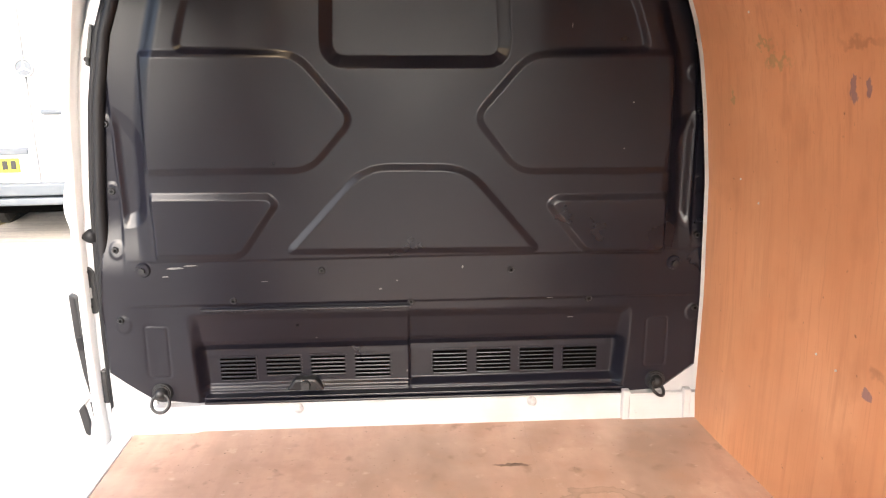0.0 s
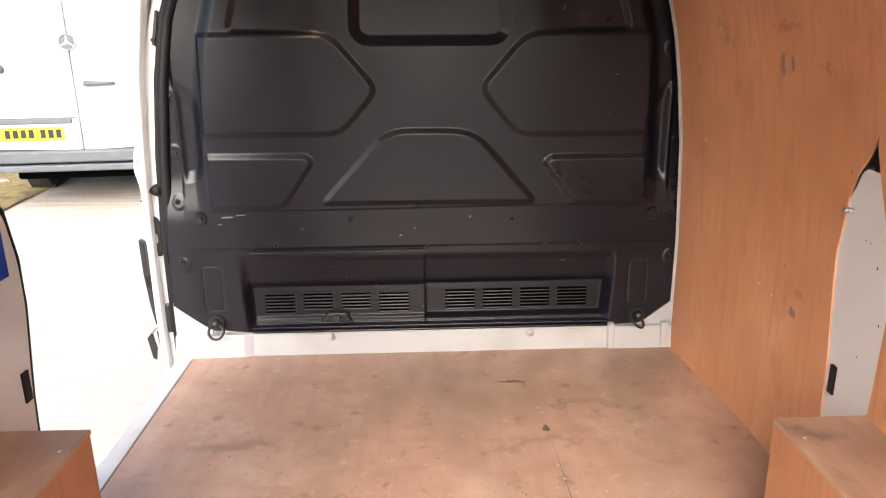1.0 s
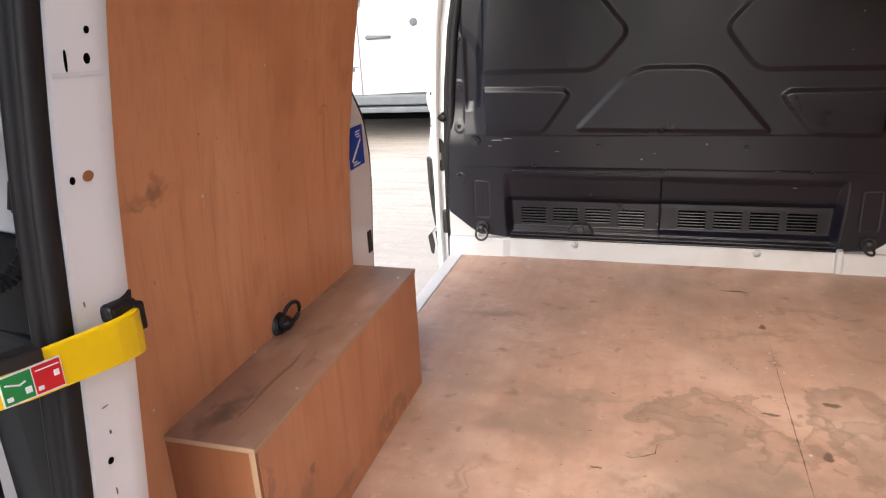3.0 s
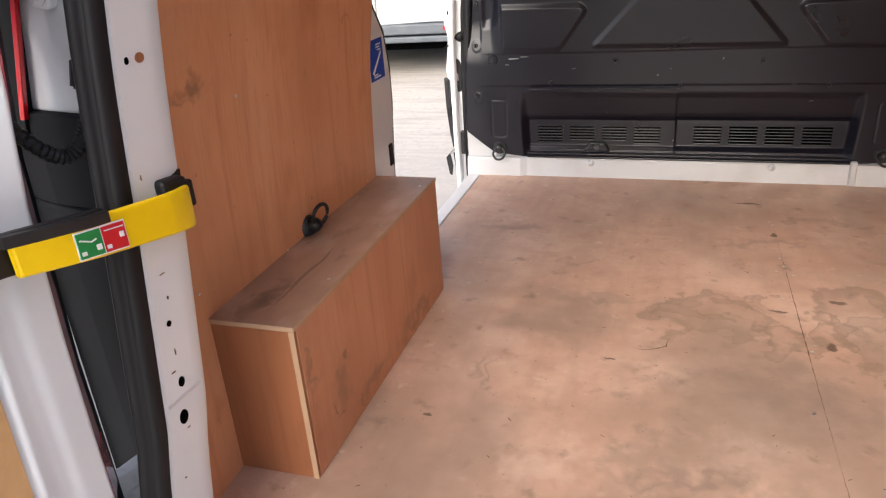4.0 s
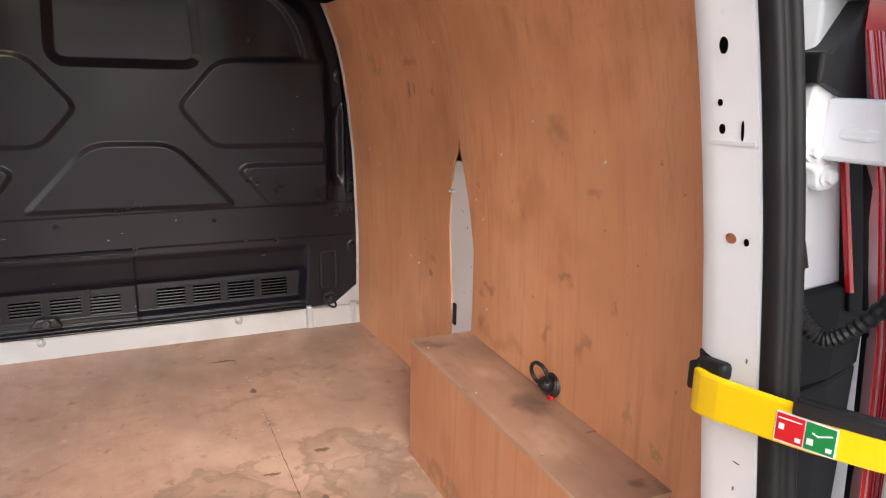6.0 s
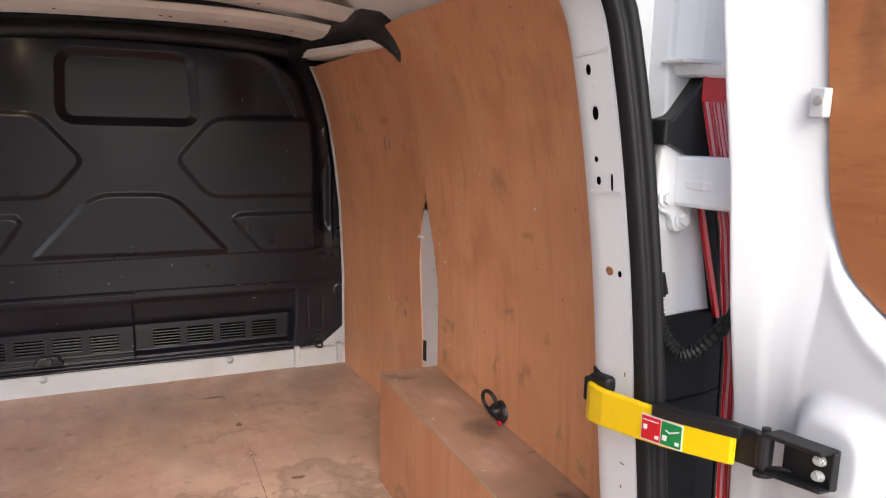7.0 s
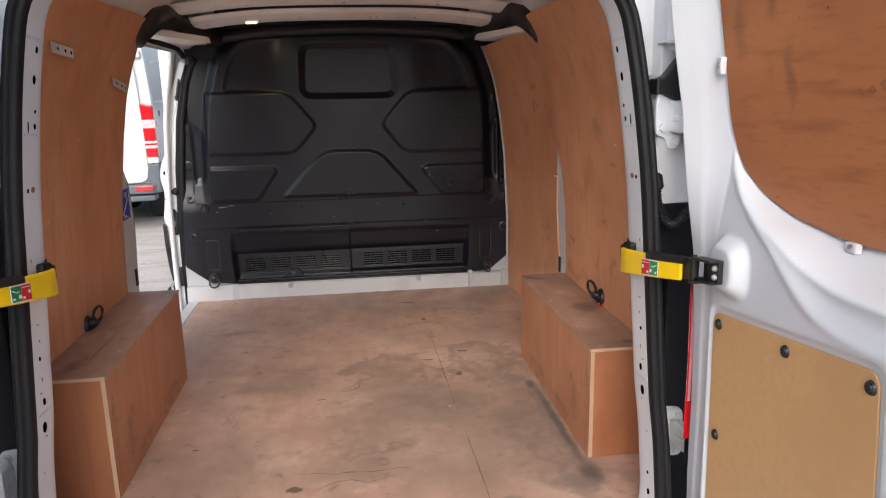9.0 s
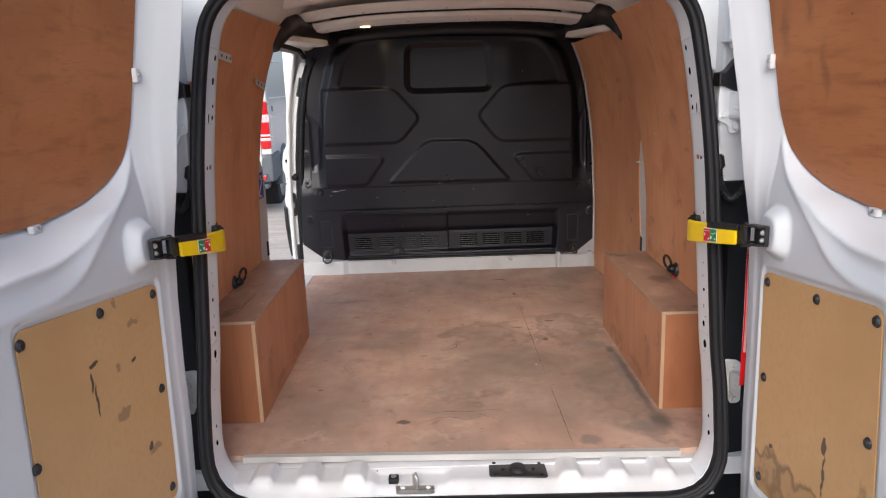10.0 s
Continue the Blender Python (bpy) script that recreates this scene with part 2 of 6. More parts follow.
add_marks(WALL_PLY, [(0.86, -1.62, 0.66, 0.3, 0.05, 0.018), (0.86, -1.55, 0.50, 0.3, 0.02, 0.04), (0.86, -1.25, 0.52, 0.3, 0.05, 0.02), (0.86, -1.21, 0.42, 0.3, 0.04, 0.03), (0.86, -1.70, 0.52, 0.3, 0.025, 0.05), (0.86, -1.60, 0.98, 0.3, 0.06, 0.05), (-0.86, -1.99, 0.80, 0.3, 0.06, 0.012), (-0.86, -1.93, 0.815, 0.3, 0.012, 0.03), (-0.86, -2.08, 0.50, 0.3, 0.03, 0.09)], (0.17, 0.095, 0.055), 0.05, 22.0, 0.5, 0.0, 0.0)
BOX_PLY = ply("wheel_box_plywood", (0.53, 0.235, 0.12), (0.37, 0.15, 0.072), (0.59, 0.30, 0.165), 2)
add_marks(BOX_PLY, [(0, -0.12, 0.05, 1, 0.16, 0.05), (0, -0.28, 0.12, 1, 0.06, 0.09), (0, 0.20, 0.04, 1, 0.2, 0.04), (0, -0.40, 0.25, 1, 0.02, 0.10)], (0.20, 0.115, 0.07), 0.10, 16.0, 0.5, 0.0, 0.15)
add_marks(BOX_PLY, [(0, -0.20, 0.03, 1, 0.004, 0.03), (0, -0.16, 0.03, 1, 0.004, 0.025), (0, -0.11, 0.025, 1, 0.003, 0.025), (0, -0.31, 0.07, 1, 0.03, 0.004), (0, -0.33, 0.09, 1, 0.004, 0.03), (0, -0.25, 0.2, 1, 0.012, 0.02)], (0.12, 0.075, 0.05), 0.03, 30.0, 0.5, 0.0, 0.3)
# box plywood darkened: the rear ends' shade is put into the colour
SHADED_PLY = ply("shaded_plywood", (0.33, 0.126, 0.055), (0.23, 0.083, 0.035), (0.38, 0.16, 0.075), 2)
LID_PLY = mat("scuffed_lid_plywood", (0.36, 0.215, 0.15), 0.5, layers=[(1.0, (30, 2, 30), (0.28, 0.16, 0.105), 0.48, 0.85, 6), (4, (1, 1, 1), (0.23, 0.14, 0.10), 0.45, 0.72, 9),
    (9, (1, 0.6, 1), (0.50, 0.34, 0.26), 0.55, 0.8, 8), (26, (1, 0.4, 1), (0.2, 0.125, 0.09), 0.62, 0.8, 6)], bump=(30, (1, 0.3, 1), 0.15))
add_marks(LID_PLY, [(0.12, -0.035, 0.36, 0.05, 0.09, 1), (0.05, 0.37, 0.36, 0.07, 0.05, 1), (0.15, -0.39, 0.36, 0.02, 0.03, 1), (-0.12, -0.34, 0.36, 0.03, 0.12, 1)], (0.11, 0.07, 0.052), 0.06, 16.0, 0.8, 0.0, 0.1)
add_marks(LID_PLY, [(-0.082, -0.22, 0.36, 0.006, 0.20, 1), (0.17, -0.2, 0.36, 0.03, 0.005, 1)], (0.09, 0.055, 0.045), 0.012, 10.0, 0.55, 0.0, 0.4)
DOOR_PLY = ply("door_plywood", (0.37, 0.137, 0.049), (0.20, 0.064, 0.022), (0.43, 0.175, 0.068), 1)
add_marks(DOOR_PLY, [(0.0, -0.150, 1.38, 1, 0.032, 0.09), (0.0, -0.262, 1.27, 1, 0.020, 0.11), (0.0, -0.24, 1.42, 1, 0.02, 0.06)], (0.13, 0.06, 0.03), 0.04, 14.0, 0.5, 0.0, 0.0)
add_marks(DOOR_PLY, [(0.0, -0.437, 1.256, 1, 0.010, 0.006), (0.0, -0.467, 1.263, 1, 0.010, 0.012), (0.0, -0.418, 1.25, 1, 0.002, 0.010)], (0.07, 0.03, 0.015), 0.012, 60.0, 0.75, 0.2, 0.6)
DOOR_PLY_B = ply("door_plywood_plain", (0.37, 0.137, 0.049), (0.20, 0.064, 0.022), (0.43, 0.175, 0.068), 1)
add_marks(DOOR_PLY_B, [(0.0, -0.30, 1.45, 1, 0.02, 0.10)], (0.2, 0.08, 0.036), 0.06, 10.0, 0.3, 0.0, 0.0)
PLY_EDGE = mat("plywood_edge", (0.45, 0.30, 0.185), 0.7, layers=[(6, (1, 1, 1), (0.38, 0.23, 0.135), 0.45, 0.8, 8)])
def hardboard(name):
    return mat(name, (0.60, 0.36, 0.16), 0.5, layers=[(2.5, (1, 1, 1), (0.50, 0.28, 0.115), 0.45, 0.75, 8), (60, (1, 1, 1), (0.54, 0.315, 0.13), 0.45, 0.9, 5)] , bump=(80, (1, 1, 1), 0.06))


HARDBOARD = hardboard("tan_hardboard_stained")
add_marks(HARDBOARD, [(0, -0.43, 0.22, 1, 0.30, 0.13), (0, -0.20, 0.25, 1, 0.11, 0.08), (0, -0.62, 0.30, 1, 0.08, 0.15)], (0.17, 0.095, 0.042), 0.14, 12.0, 0.75, 0.30)
add_marks(HARDBOARD, [(0, -0.44, 0.47, 1, 0.010, 0.026), (0, -0.447, 0.40, 1, 0.006, 0.06), (0, -0.20, 0.34, 1, 0.012, 0.008)], (0.03, 0.024, 0.014), 0.012, 50.0, 0.85)
HARDBOARD_B = hardboard("tan_hardboard_scuffed")
add_marks(HARDBOARD_B, [(0, -0.32, 0.54, 1, 0.035, 0.016), (0, -0.20, 0.39, 1, 0.03, 0.012), (0, -0.32, 0.66, 1, 0.012, 0.012), (0, -0.30, 0.81, 1, 0.006, 0.02), (0, -0.23, 0.74, 1, 0.03, 0.008)], (0.19, 0.125, 0.07), 0.015, 50.0, 0.6)
add_marks(HARDBOARD_B, [(0, -0.425, 0.665, 1, 0.006, 0.025), (0, -0.415, 0.62, 1, 0.004, 0.045), (0, -0.22, 0.405, 1, 0.012, 0.014), (0, -0.25, 0.65, 1, 0.010, 0.006), (0, -0.41, 0.70, 1, 0.02, 0.006)], (0.03, 0.018, 0.01), 0.010, 40.0, 0.9)
WHITE = mat("white_body_paint", (0.77, 0.785, 0.80), 0.28, coat=0.5, layers=[(3, (1, 1, 1), (0.66, 0.68, 0.705), 0.5, 0.8, 6), (35, (1, 1, 1), (0.62, 0.61, 0.6), 0.72, 0.85, 6)])
# body white toned down in colour to offset the light on doors and corners
TONED_WHITE = mat("toned_white_paint", (0.64, 0.66, 0.685), 0.3, coat=0.4, layers=[(3, (1, 1, 1), (0.60, 0.62, 0.645), 0.5, 0.8, 6), (35, (1, 1, 1), (0.5, 0.49, 0.48), 0.74, 0.86, 6)])
# body white lightened in colour to stand in for light reaching the slit
PILLAR_WHITE = mat("lifted_white_paint", (0.82, 0.82, 0.82), 0.35, layers=[(5, (1, 1, 1), (0.76, 0.76, 0.755), 0.5, 0.8, 6), (40, (1, 1, 1), (0.6, 0.59, 0.57), 0.72, 0.85, 5)])
VAN_WHITE = mat("dusty_white_van_paint", (0.62, 0.62, 0.62), 0.3, coat=0.4, layers=[(1.5, (1, 1, 1), (0.57, 0.57, 0.57), 0.45, 0.8, 6), (25, (1, 1, 1), (0.42, 0.41, 0.40), 0.7, 0.85, 6)])
WHITE_WORN = mat("scuffed_white_paint", (0.62, 0.62, 0.63), 0.4, layers=[(6, (1, 1, 1), (0.52, 0.505, 0.49), 0.5, 0.78, 8), (40, (1, 1, 1), (0.42, 0.38, 0.34), 0.68, 0.82, 6)])
CEILING_PAINT = mat("cream_primer_roof", (0.90, 0.865, 0.81), 0.4, layers=[(5, (1, 1, 1), (0.80, 0.755, 0.69), 0.5, 0.8, 6)])
BLACK = mat("black_bulkhead_paint", (0.0062, 0.0062, 0.0110), 0.36, spec=0.42, gloss=(3, 0.26, 0.36), layers=[(4, (1, 1, 1), (0.0085, 0.0085, 0.0140), 0.30, 0.80, 5), (60, (1, 1, 1), (0.022, 0.022, 0.022), 0.80, 0.98, 5)], bump=(3.5, (1, 1, 1), 0.1))
PLASTIC = mat("black_plastic", (0.011, 0.011, 0.012), 0.45, layers=[(9, (1, 1, 1), (0.02, 0.02, 0.021), 0.5, 0.8, 6)], bump=(300, (1, 1, 1), 0.1))
RUBBER = mat("black_rubber", (0.007, 0.007, 0.0085), 0.55, spec=0.32, layers=[(12, (1, 1, 0.3), (0.02, 0.02, 0.022), 0.55, 0.85, 6)])
# near-black with the shade of the deep corner gaps put into its colour
DEEP = mat("shaded_cavity_black", (0.005, 0.0055, 0.007), 0.7, spec=0.2, layers=[(8, (1, 1, 1), (0.009, 0.010, 0.013), 0.5, 0.8, 5)])
KICK = mat("dull_white_paint", (0.47, 0.475, 0.485), 0.45, layers=[(6, (1, 1, 1), (0.40, 0.39, 0.385), 0.5, 0.78, 8), (40, (1, 1, 1), (0.28, 0.26, 0.24), 0.68, 0.82, 6)])
VOID = mat("hole_dark", (0.003, 0.003, 0.003), 0.9, spec=0.0)
YELLOW = mat("yellow_strap_plastic", (0.90, 0.60, 0.0), 0.3, layers=[(14, (1, 1, 1), (0.84, 0.54, 0.0), 0.5, 0.8, 5)])
RED = mat("red_print", (0.62, 0.012, 0.02), 0.35)
GREEN = mat("green_print", (0.01, 0.25, 0.06), 0.35)
PAPER = mat("white_print", (0.85, 0.85, 0.85), 0.45)
BLUE = mat("blue_print", (0.01, 0.06, 0.42), 0.4)
ALLOY = mat("dull_aluminium", (0.55, 0.54, 0.52), 0.5, 0.4, layers=[(15, (0.3, 1, 1), (0.55, 0.53, 0.5), 0.5, 0.8, 5)])
STEEL = mat("zinc_steel", (0.55, 0.54, 0.52), 0.38, 0.9, layers=[(30, (1, 1, 1), (0.35, 0.34, 0.32), 0.5, 0.8, 5)])
CHIP = mat("bare_primer_chip", (0.20, 0.195, 0.19), 0.6)
GREY_METAL = mat("grey_hinge_metal", (0.60, 0.60, 0.585), 0.5, 0.1, layers=[(20, (1, 1, 1), (0.42, 0.42, 0.40), 0.5, 0.8, 6)])
LAMP_RED = mat("red_lamp_lens", (0.55, 0.008, 0.012), 0.12, coat=1.0)
LAMP_PINK = mat("clear_over_red_lens", (0.68, 0.37, 0.385), 0.15, coat=0.6)
LAMP_CLEAR = mat("clear_lamp_lens", (0.70, 0.60, 0.61), 0.15, coat=1.0, layers=[(1, (60, 60, 60), (0.60, 0.42, 0.43), 0.45, 0.6, 1)])
CONCRETE = mat("broomed_concrete", (0.58, 0.525, 0.455), 0.8, layers=[
    (1.0, (1.6, 15, 1), (0.39, 0.35, 0.305), 0.45, 0.75, 11), (24, (1, 1.5, 1), (0.45, 0.415, 0.375), 0.52, 0.7, 6), (0.5, (1, 1, 1), (0.45, 0.41, 0.365), 0.45, 0.75, 8), (14, (1, 1, 1), (0.58, 0.54, 0.49), 0.55, 0.8, 6)],
    bump=(1.0, (3, 60, 1), 0.6))
BLOCKER_PALE = mat("pale_blocker", (0.42, 0.40, 0.37), 0.9, layers=[(2, (1, 1, 1), (0.34, 0.32, 0.30), 0.45, 0.75, 8)])
STRAW = mat("dry_straw_verge", (0.30, 0.23, 0.10), 0.9, layers=[(9, (1, 1, 1), (0.13, 0.11, 0.05), 0.45, 0.7, 8)])
TYRE = mat("tyre_rubber", (0.025, 0.025, 0.026), 0.75, layers=[(20, (1, 1, 1), (0.05, 0.048, 0.045), 0.5, 0.8, 6)])
BUMPER = mat("grey_bumper_plastic", (0.10, 0.115, 0.13), 0.55, layers=[(8, (1, 1, 1), (0.14, 0.15, 0.16), 0.5, 0.8, 6)])
PLATE = mat("yellow_plate", (0.80, 0.70, 0.03), 0.4)
GLASS = mat("dark_cab_glass", (0.015, 0.018, 0.02), 0.06, coat=1.0)
LAMP_ON = mat("lit_lamp_lens", (0.9, 0.8, 0.6), 0.3, emit=((1.0, 0.60, 0.24), 3.2))


# ---- builders ----
BASE = {}


def thing(name, loc, label, category, group="", kind=""):
    ob = new(name)
    ob.location = loc
    ob.empty_display_size = 0.05
    BASE[ob] = Vector(loc)
    return tagged(ob, label, category, group, kind)


def part(name, bm, material, parent=None, label="", smooth=False, at=None):
    """Links a bmesh, modelled in the world's metres, as one mesh object, under a thing or part if given."""
    base = BASE[parent] if parent is not None else Vector(at or (0, 0, 0))
    bmesh.ops.translate(bm, verts=bm.verts, vec=-base)
    me = bpy.data.meshes.new(name)
    bmesh.ops.recalc_face_normals(bm, faces=bm.faces)
    bm.to_mesh(me)
    bm.free()
    me.materials.append(material)
    if smooth:
        me.polygons.foreach_set("use_smooth", [True] * len(me.polygons))
    ob = new(name, me)
    if parent is not None:
        ob.parent = parent
    else:
        ob.location = base
    BASE[ob] = base
    if label:
        ob["label"] = label
    return ob


def thick(ob, t, offset=-1.0):
    s = ob.modifiers.new("thickness", "SOLIDIFY")
    s.thickness, s.offset = t, offset
    return ob


def box(lo, hi, bevel=0.0, seg=2, m=None):
    bm = bmesh.new()
    bmesh.ops.create_cube(bm, size=1)
    lo, hi = Vector(lo), Vector(hi)
    for v in bm.verts:
        v.co = Vector([(lo[i] + hi[i]) / 2 + v.co[i] * (hi[i] - lo[i]) for i in range(3)])
    if bevel:
        bmesh.ops.bevel(bm, geom=list(bm.edges), offset=bevel, segments=seg, affect="EDGES", profile=0.5)
    if m is not None:
        bmesh.ops.transform(bm, matrix=m, verts=bm.verts)
    return bm


def join(*bms):
    out = bms[0]
    for b in bms[1:]:
        me = bpy.data.meshes.new("tmp")
        b.to_mesh(me)
        b.free()
        out.from_mesh(me)
        bpy.data.meshes.remove(me)
    return out


def prism(pts, axis, lo, hi, bevel=0.0):
    """A polygon of 2D points pushed along an axis (0 x, 1 y, 2 z) from lo to hi."""
    def p3(p, d):
        q = list(p)
        q.insert(axis, d)
        return q
    bm = bmesh.new()
    a = [bm.verts.new(p3(p, lo)) for p in pts]
    b = [bm.verts.new(p3(p, hi)) for p in pts]
    n = len(pts)
    bm.faces.new(a)
    bm.faces.new(b)
    for i in range(n):
        bm.faces.new((a[i], a[(i + 1) % n], b[(i + 1) % n], b[i]))
    if bevel:
        bmesh.ops.recalc_face_normals(bm, faces=bm.faces)
        es = [e for e in bm.edges if len(e.link_faces) == 2 and e.calc_face_angle(0) > 0.6]
        bmesh.ops.bevel(bm, geom=es, offset=bevel, segments=2, affect="EDGES", profile=0.5)
    return bm


def rounded(pts, r, n=5):
    """Rounds the corners of a closed 2D polygon; r is one radius or one each."""
    out = []
    k = len(pts)
    for i in range(k):
        a, b, c = (Vector(pts[j % k]) for j in (i - 1, i, i + 1))
        ri = r[i] if isinstance(r, (list, tuple)) else r
        ri = min(ri, (a - b).length * 0.49, (c - b).length * 0.49)
        p, q = b + (a - b).normalized() * ri, b + (c - b).normalized() * ri
        if ri <= 0:
            out.append(tuple(b))
            continue
        for j in range(n + 1):
            t = j / n
            out.append(tuple(p * (1 - t) ** 2 + b * 2 * t * (1 - t) + q * t ** 2))
    return out


def sheet(fn, us, vs, keep=None):
    """A grid surface from fn(u, v); keep(u, v) masks faces."""
    bm = bmesh.new()
    rows = [[bm.verts.new(fn(u, v)) for v in vs] for u in us]
    for i in range(len(us) - 1):
        for j in range(len(vs) - 1):
            if keep is None or keep((us[i] + us[i + 1]) / 2, (vs[j] + vs[j + 1]) / 2):
                bm.faces.new((rows[i][j], rows[i + 1][j], rows[i + 1][j + 1], rows[i][j + 1]))
    loose = [v for v in bm.verts if not v.link_faces]
    bmesh.ops.delete(bm, geom=loose, context="VERTS")
    return bm


def tube(path, r, n=8, closed=False, rz=None):
    """A round bar along 3D points; r is one radius or one each."""
    pts = [Vector(p) for p in path]
    bm = bmesh.new()
    rings = []
    k = len(pts)
    up = Vector((0.13, 0.21, 0.97))
    for i, p in enumerate(pts):
        a = pts[(i - 1) % k] if closed or i else p
        b = pts[(i + 1) % k] if closed or i < k - 1 else p
        d = (b - a).normalized()
        s = d.cross(up)
        if s.length < 0.2:
            s = d.cross(Vector((1, 0, 0)))
        s.normalize()
        t = s.cross(d)
        ri = r[i] if isinstance(r, (list, tuple)) else r
        rings.append([bm.verts.new(p + (s * math.cos(2 * math.pi * j / n) + t * math.sin(2 * math.pi * j / n)) * ri) for j in range(n)])
    for i in range(k if closed else k - 1):
        a, b = rings[i], rings[(i + 1) % k]
        for j in range(n):
            bm.faces.new((a[j], a[(j + 1) % n], b[(j + 1) % n], b[j]))
    if not closed:
        bm.faces.new(rings[0])
        bm.faces.new(rings[-1])
    return bm


def disc(c, axis, r, depth, n=14, r2=None, bevel=0.0):
    """A short cylinder centred at c along the vector axis."""
    bm = bmesh.new()
    bmesh.ops.create_cone(bm, cap_ends=True, segments=n, radius1=r, radius2=r if r2 is None else r2, depth=depth)
    if bevel:
        bmesh.ops.bevel(bm, geom=[e for e in bm.edges if len([f for f in e.link_faces if len(f.verts) > 4]) == 1], offset=bevel, segments=2, affect="EDGES")
    q = Vector((0, 0, 1)).rotation_difference(Vector(axis).normalized()).to_matrix().to_4x4()
    bmesh.ops.transform(bm, matrix=Matrix.Translation(c) @ q, verts=bm.verts)
    return bm


def interp(x, xs, ys):
    return float(np.interp(x, xs, ys))


def smooth01(x):
    x = min(1.0, max(0.0, x))
    return x * x * (3 - 2 * x)


def signed(px, pz, poly):
    """Distance to a closed 2D polygon for arrays of points; negative inside."""
    poly = np.array(poly)
    d2 = np.full(px.shape, 1e9)
    inside = np.zeros(px.shape, bool)
    for i in range(len(poly)):
        ax, az = poly[i - 1]
        bx, bz = poly[i]
        ex, ez = bx - ax, bz - az
        t = np.clip(((px - ax) * ex + (pz - az) * ez) / (ex * ex + ez * ez + 1e-12), 0, 1)
        d2 = np.minimum(d2, (px - ax - t * ex) ** 2 + (pz - az - t * ez) ** 2)
        cross = (az > pz) != (bz > pz)
        with np.errstate(divide="ignore", invalid="ignore"):
            inside ^= cross & (px < ax + (pz - az) / (bz - az if bz != az else 1e-9) * ex)
    return np.where(inside, -1, 1) * np.sqrt(d2)


def step_np(x):
    x = np.clip(x, 0, 1)
    return x * x * (3 - 2 * x)


def relief(name, us, vs, P, keep, material, parent, label=""):
    """A grid of world points P[i, j] as one smooth mesh; keep masks its faces."""
    nu, nv = len(us), len(vs)
    idx = np.arange(nu * nv).reshape(nu, nv)
    quads = np.stack([idx[:-1, :-1], idx[1:, :-1], idx[1:, 1:], idx[:-1, 1:]], -1)[keep].reshape(-1, 4)
    used = np.unique(quads)
    remap = np.full(nu * nv, -1)
    remap[used] = np.arange(len(used))
    base = BASE[parent] if parent is not None else Vector((0, 0, 0))
    verts = P.reshape(-1, 3)[used] - np.array(base)
    me = bpy.data.meshes.new(name)
    me.from_pydata(verts.tolist(), [], remap[quads].tolist())
    me.polygons.foreach_set("use_smooth", [True] * len(me.polygons))
    me.materials.append(material)
    ob = new(name, me)
    if parent is not None:
        ob.parent = parent
    BASE[ob] = base
    if label:
        ob["label"] = label
    return ob


# ---- the yard ----
def ground_z(y):
    return interp(y, [-6, -3, 9, 14], [-0.60, -0.56, -0.09, -0.06])


ys = [-150, -60, -20, -8, -6, -4.5, -3, 9, 11, 14, 20, 60, 150]
tagged(part("ground", sheet(lambda x, y: (x, y, ground_z(y)), [-150, -40, -12, -4, 0, 4, 12, 40, 150], ys), CONCRETE),
       "pale broom-finished concrete yard with dark streaks", "ground", kind="structure")
# added wall, out of view: hides the low horizon and bounces light into the van
tagged(part("yard_wall", box((-30, -19.2, -0.62), (30, -19.0, 3.0), 0.02), BLOCKER_PALE), "unseen pale wall added to shape the low light from behind", "wall", kind="structure")
verge = thing("verge", (-7.2, 8.0, ground_z(8.0)), "strip of dry straw and moss beside the concrete", "verge", kind="stuff")
rnd = random.Random(5)
part("soil", sheet(lambda x, y: (x, y, ground_z(y) + 0.012 + 0.03 * noise.noise(Vector((x * 1.7, y * 1.7, 0)))), list(np.linspace(-13, -3.62, 40)), list(np.linspace(2.5, 12, 44))), STRAW, verge, smooth=True)
bm = bmesh.new()
for i in range(2600):
    x, y = rnd.uniform(-7.5, -3.50) + rnd.gauss(0, 0.05), rnd.uniform(2.6, 8)
    z, a, h, l = ground_z(y) + 0.02, rnd.uniform(0, 6.28), rnd.uniform(0.01, 0.07), rnd.uniform(0.03, 0.10)
    w = 0.004
    c, s = math.cos(a), math.sin(a)
    bm.faces.new([bm.verts.new(p) for p in ((x - s * w, y + c * w, z), (x + s * w, y - c * w, z), (x + c * l, y + s * l, z + h))])
part("straw", bm, STRAW, verge)

# ---- the van's load space: side walls, roof ----
ZS = [-0.12, 0.0, 0.4, 0.75, 0.95, 1.1, 1.2, 1.3, 1.40]
XS = [0.900, 0.905, 0.905, 0.890, 0.868, 0.845, 0.820, 0.783, 0.735]


def wall_x(y, z):
    """Half width of the lining at a place along and up the load space."""
    front = 0.034 * smooth01((y + 0.55) / 0.55) + 0.032 * smooth01((-0.85 - y) / 0.35) + 0.012 * smooth01((-1.9 - y) / 0.4)
    return interp(z, ZS, XS) - front


def drift(y):
    """The load space veers a touch to the left towards the rear."""
    return -0.014 * smooth01((-0.5 - y) / 1.0)


def outer_x(z):
    return interp(z, [-0.5, -0.2, 0.2, 0.6, 1.0, 1.3, 1.5, 1.6], [0.955, 0.985, 0.99, 0.985, 0.96, 0.91, 0.84, 0.70])


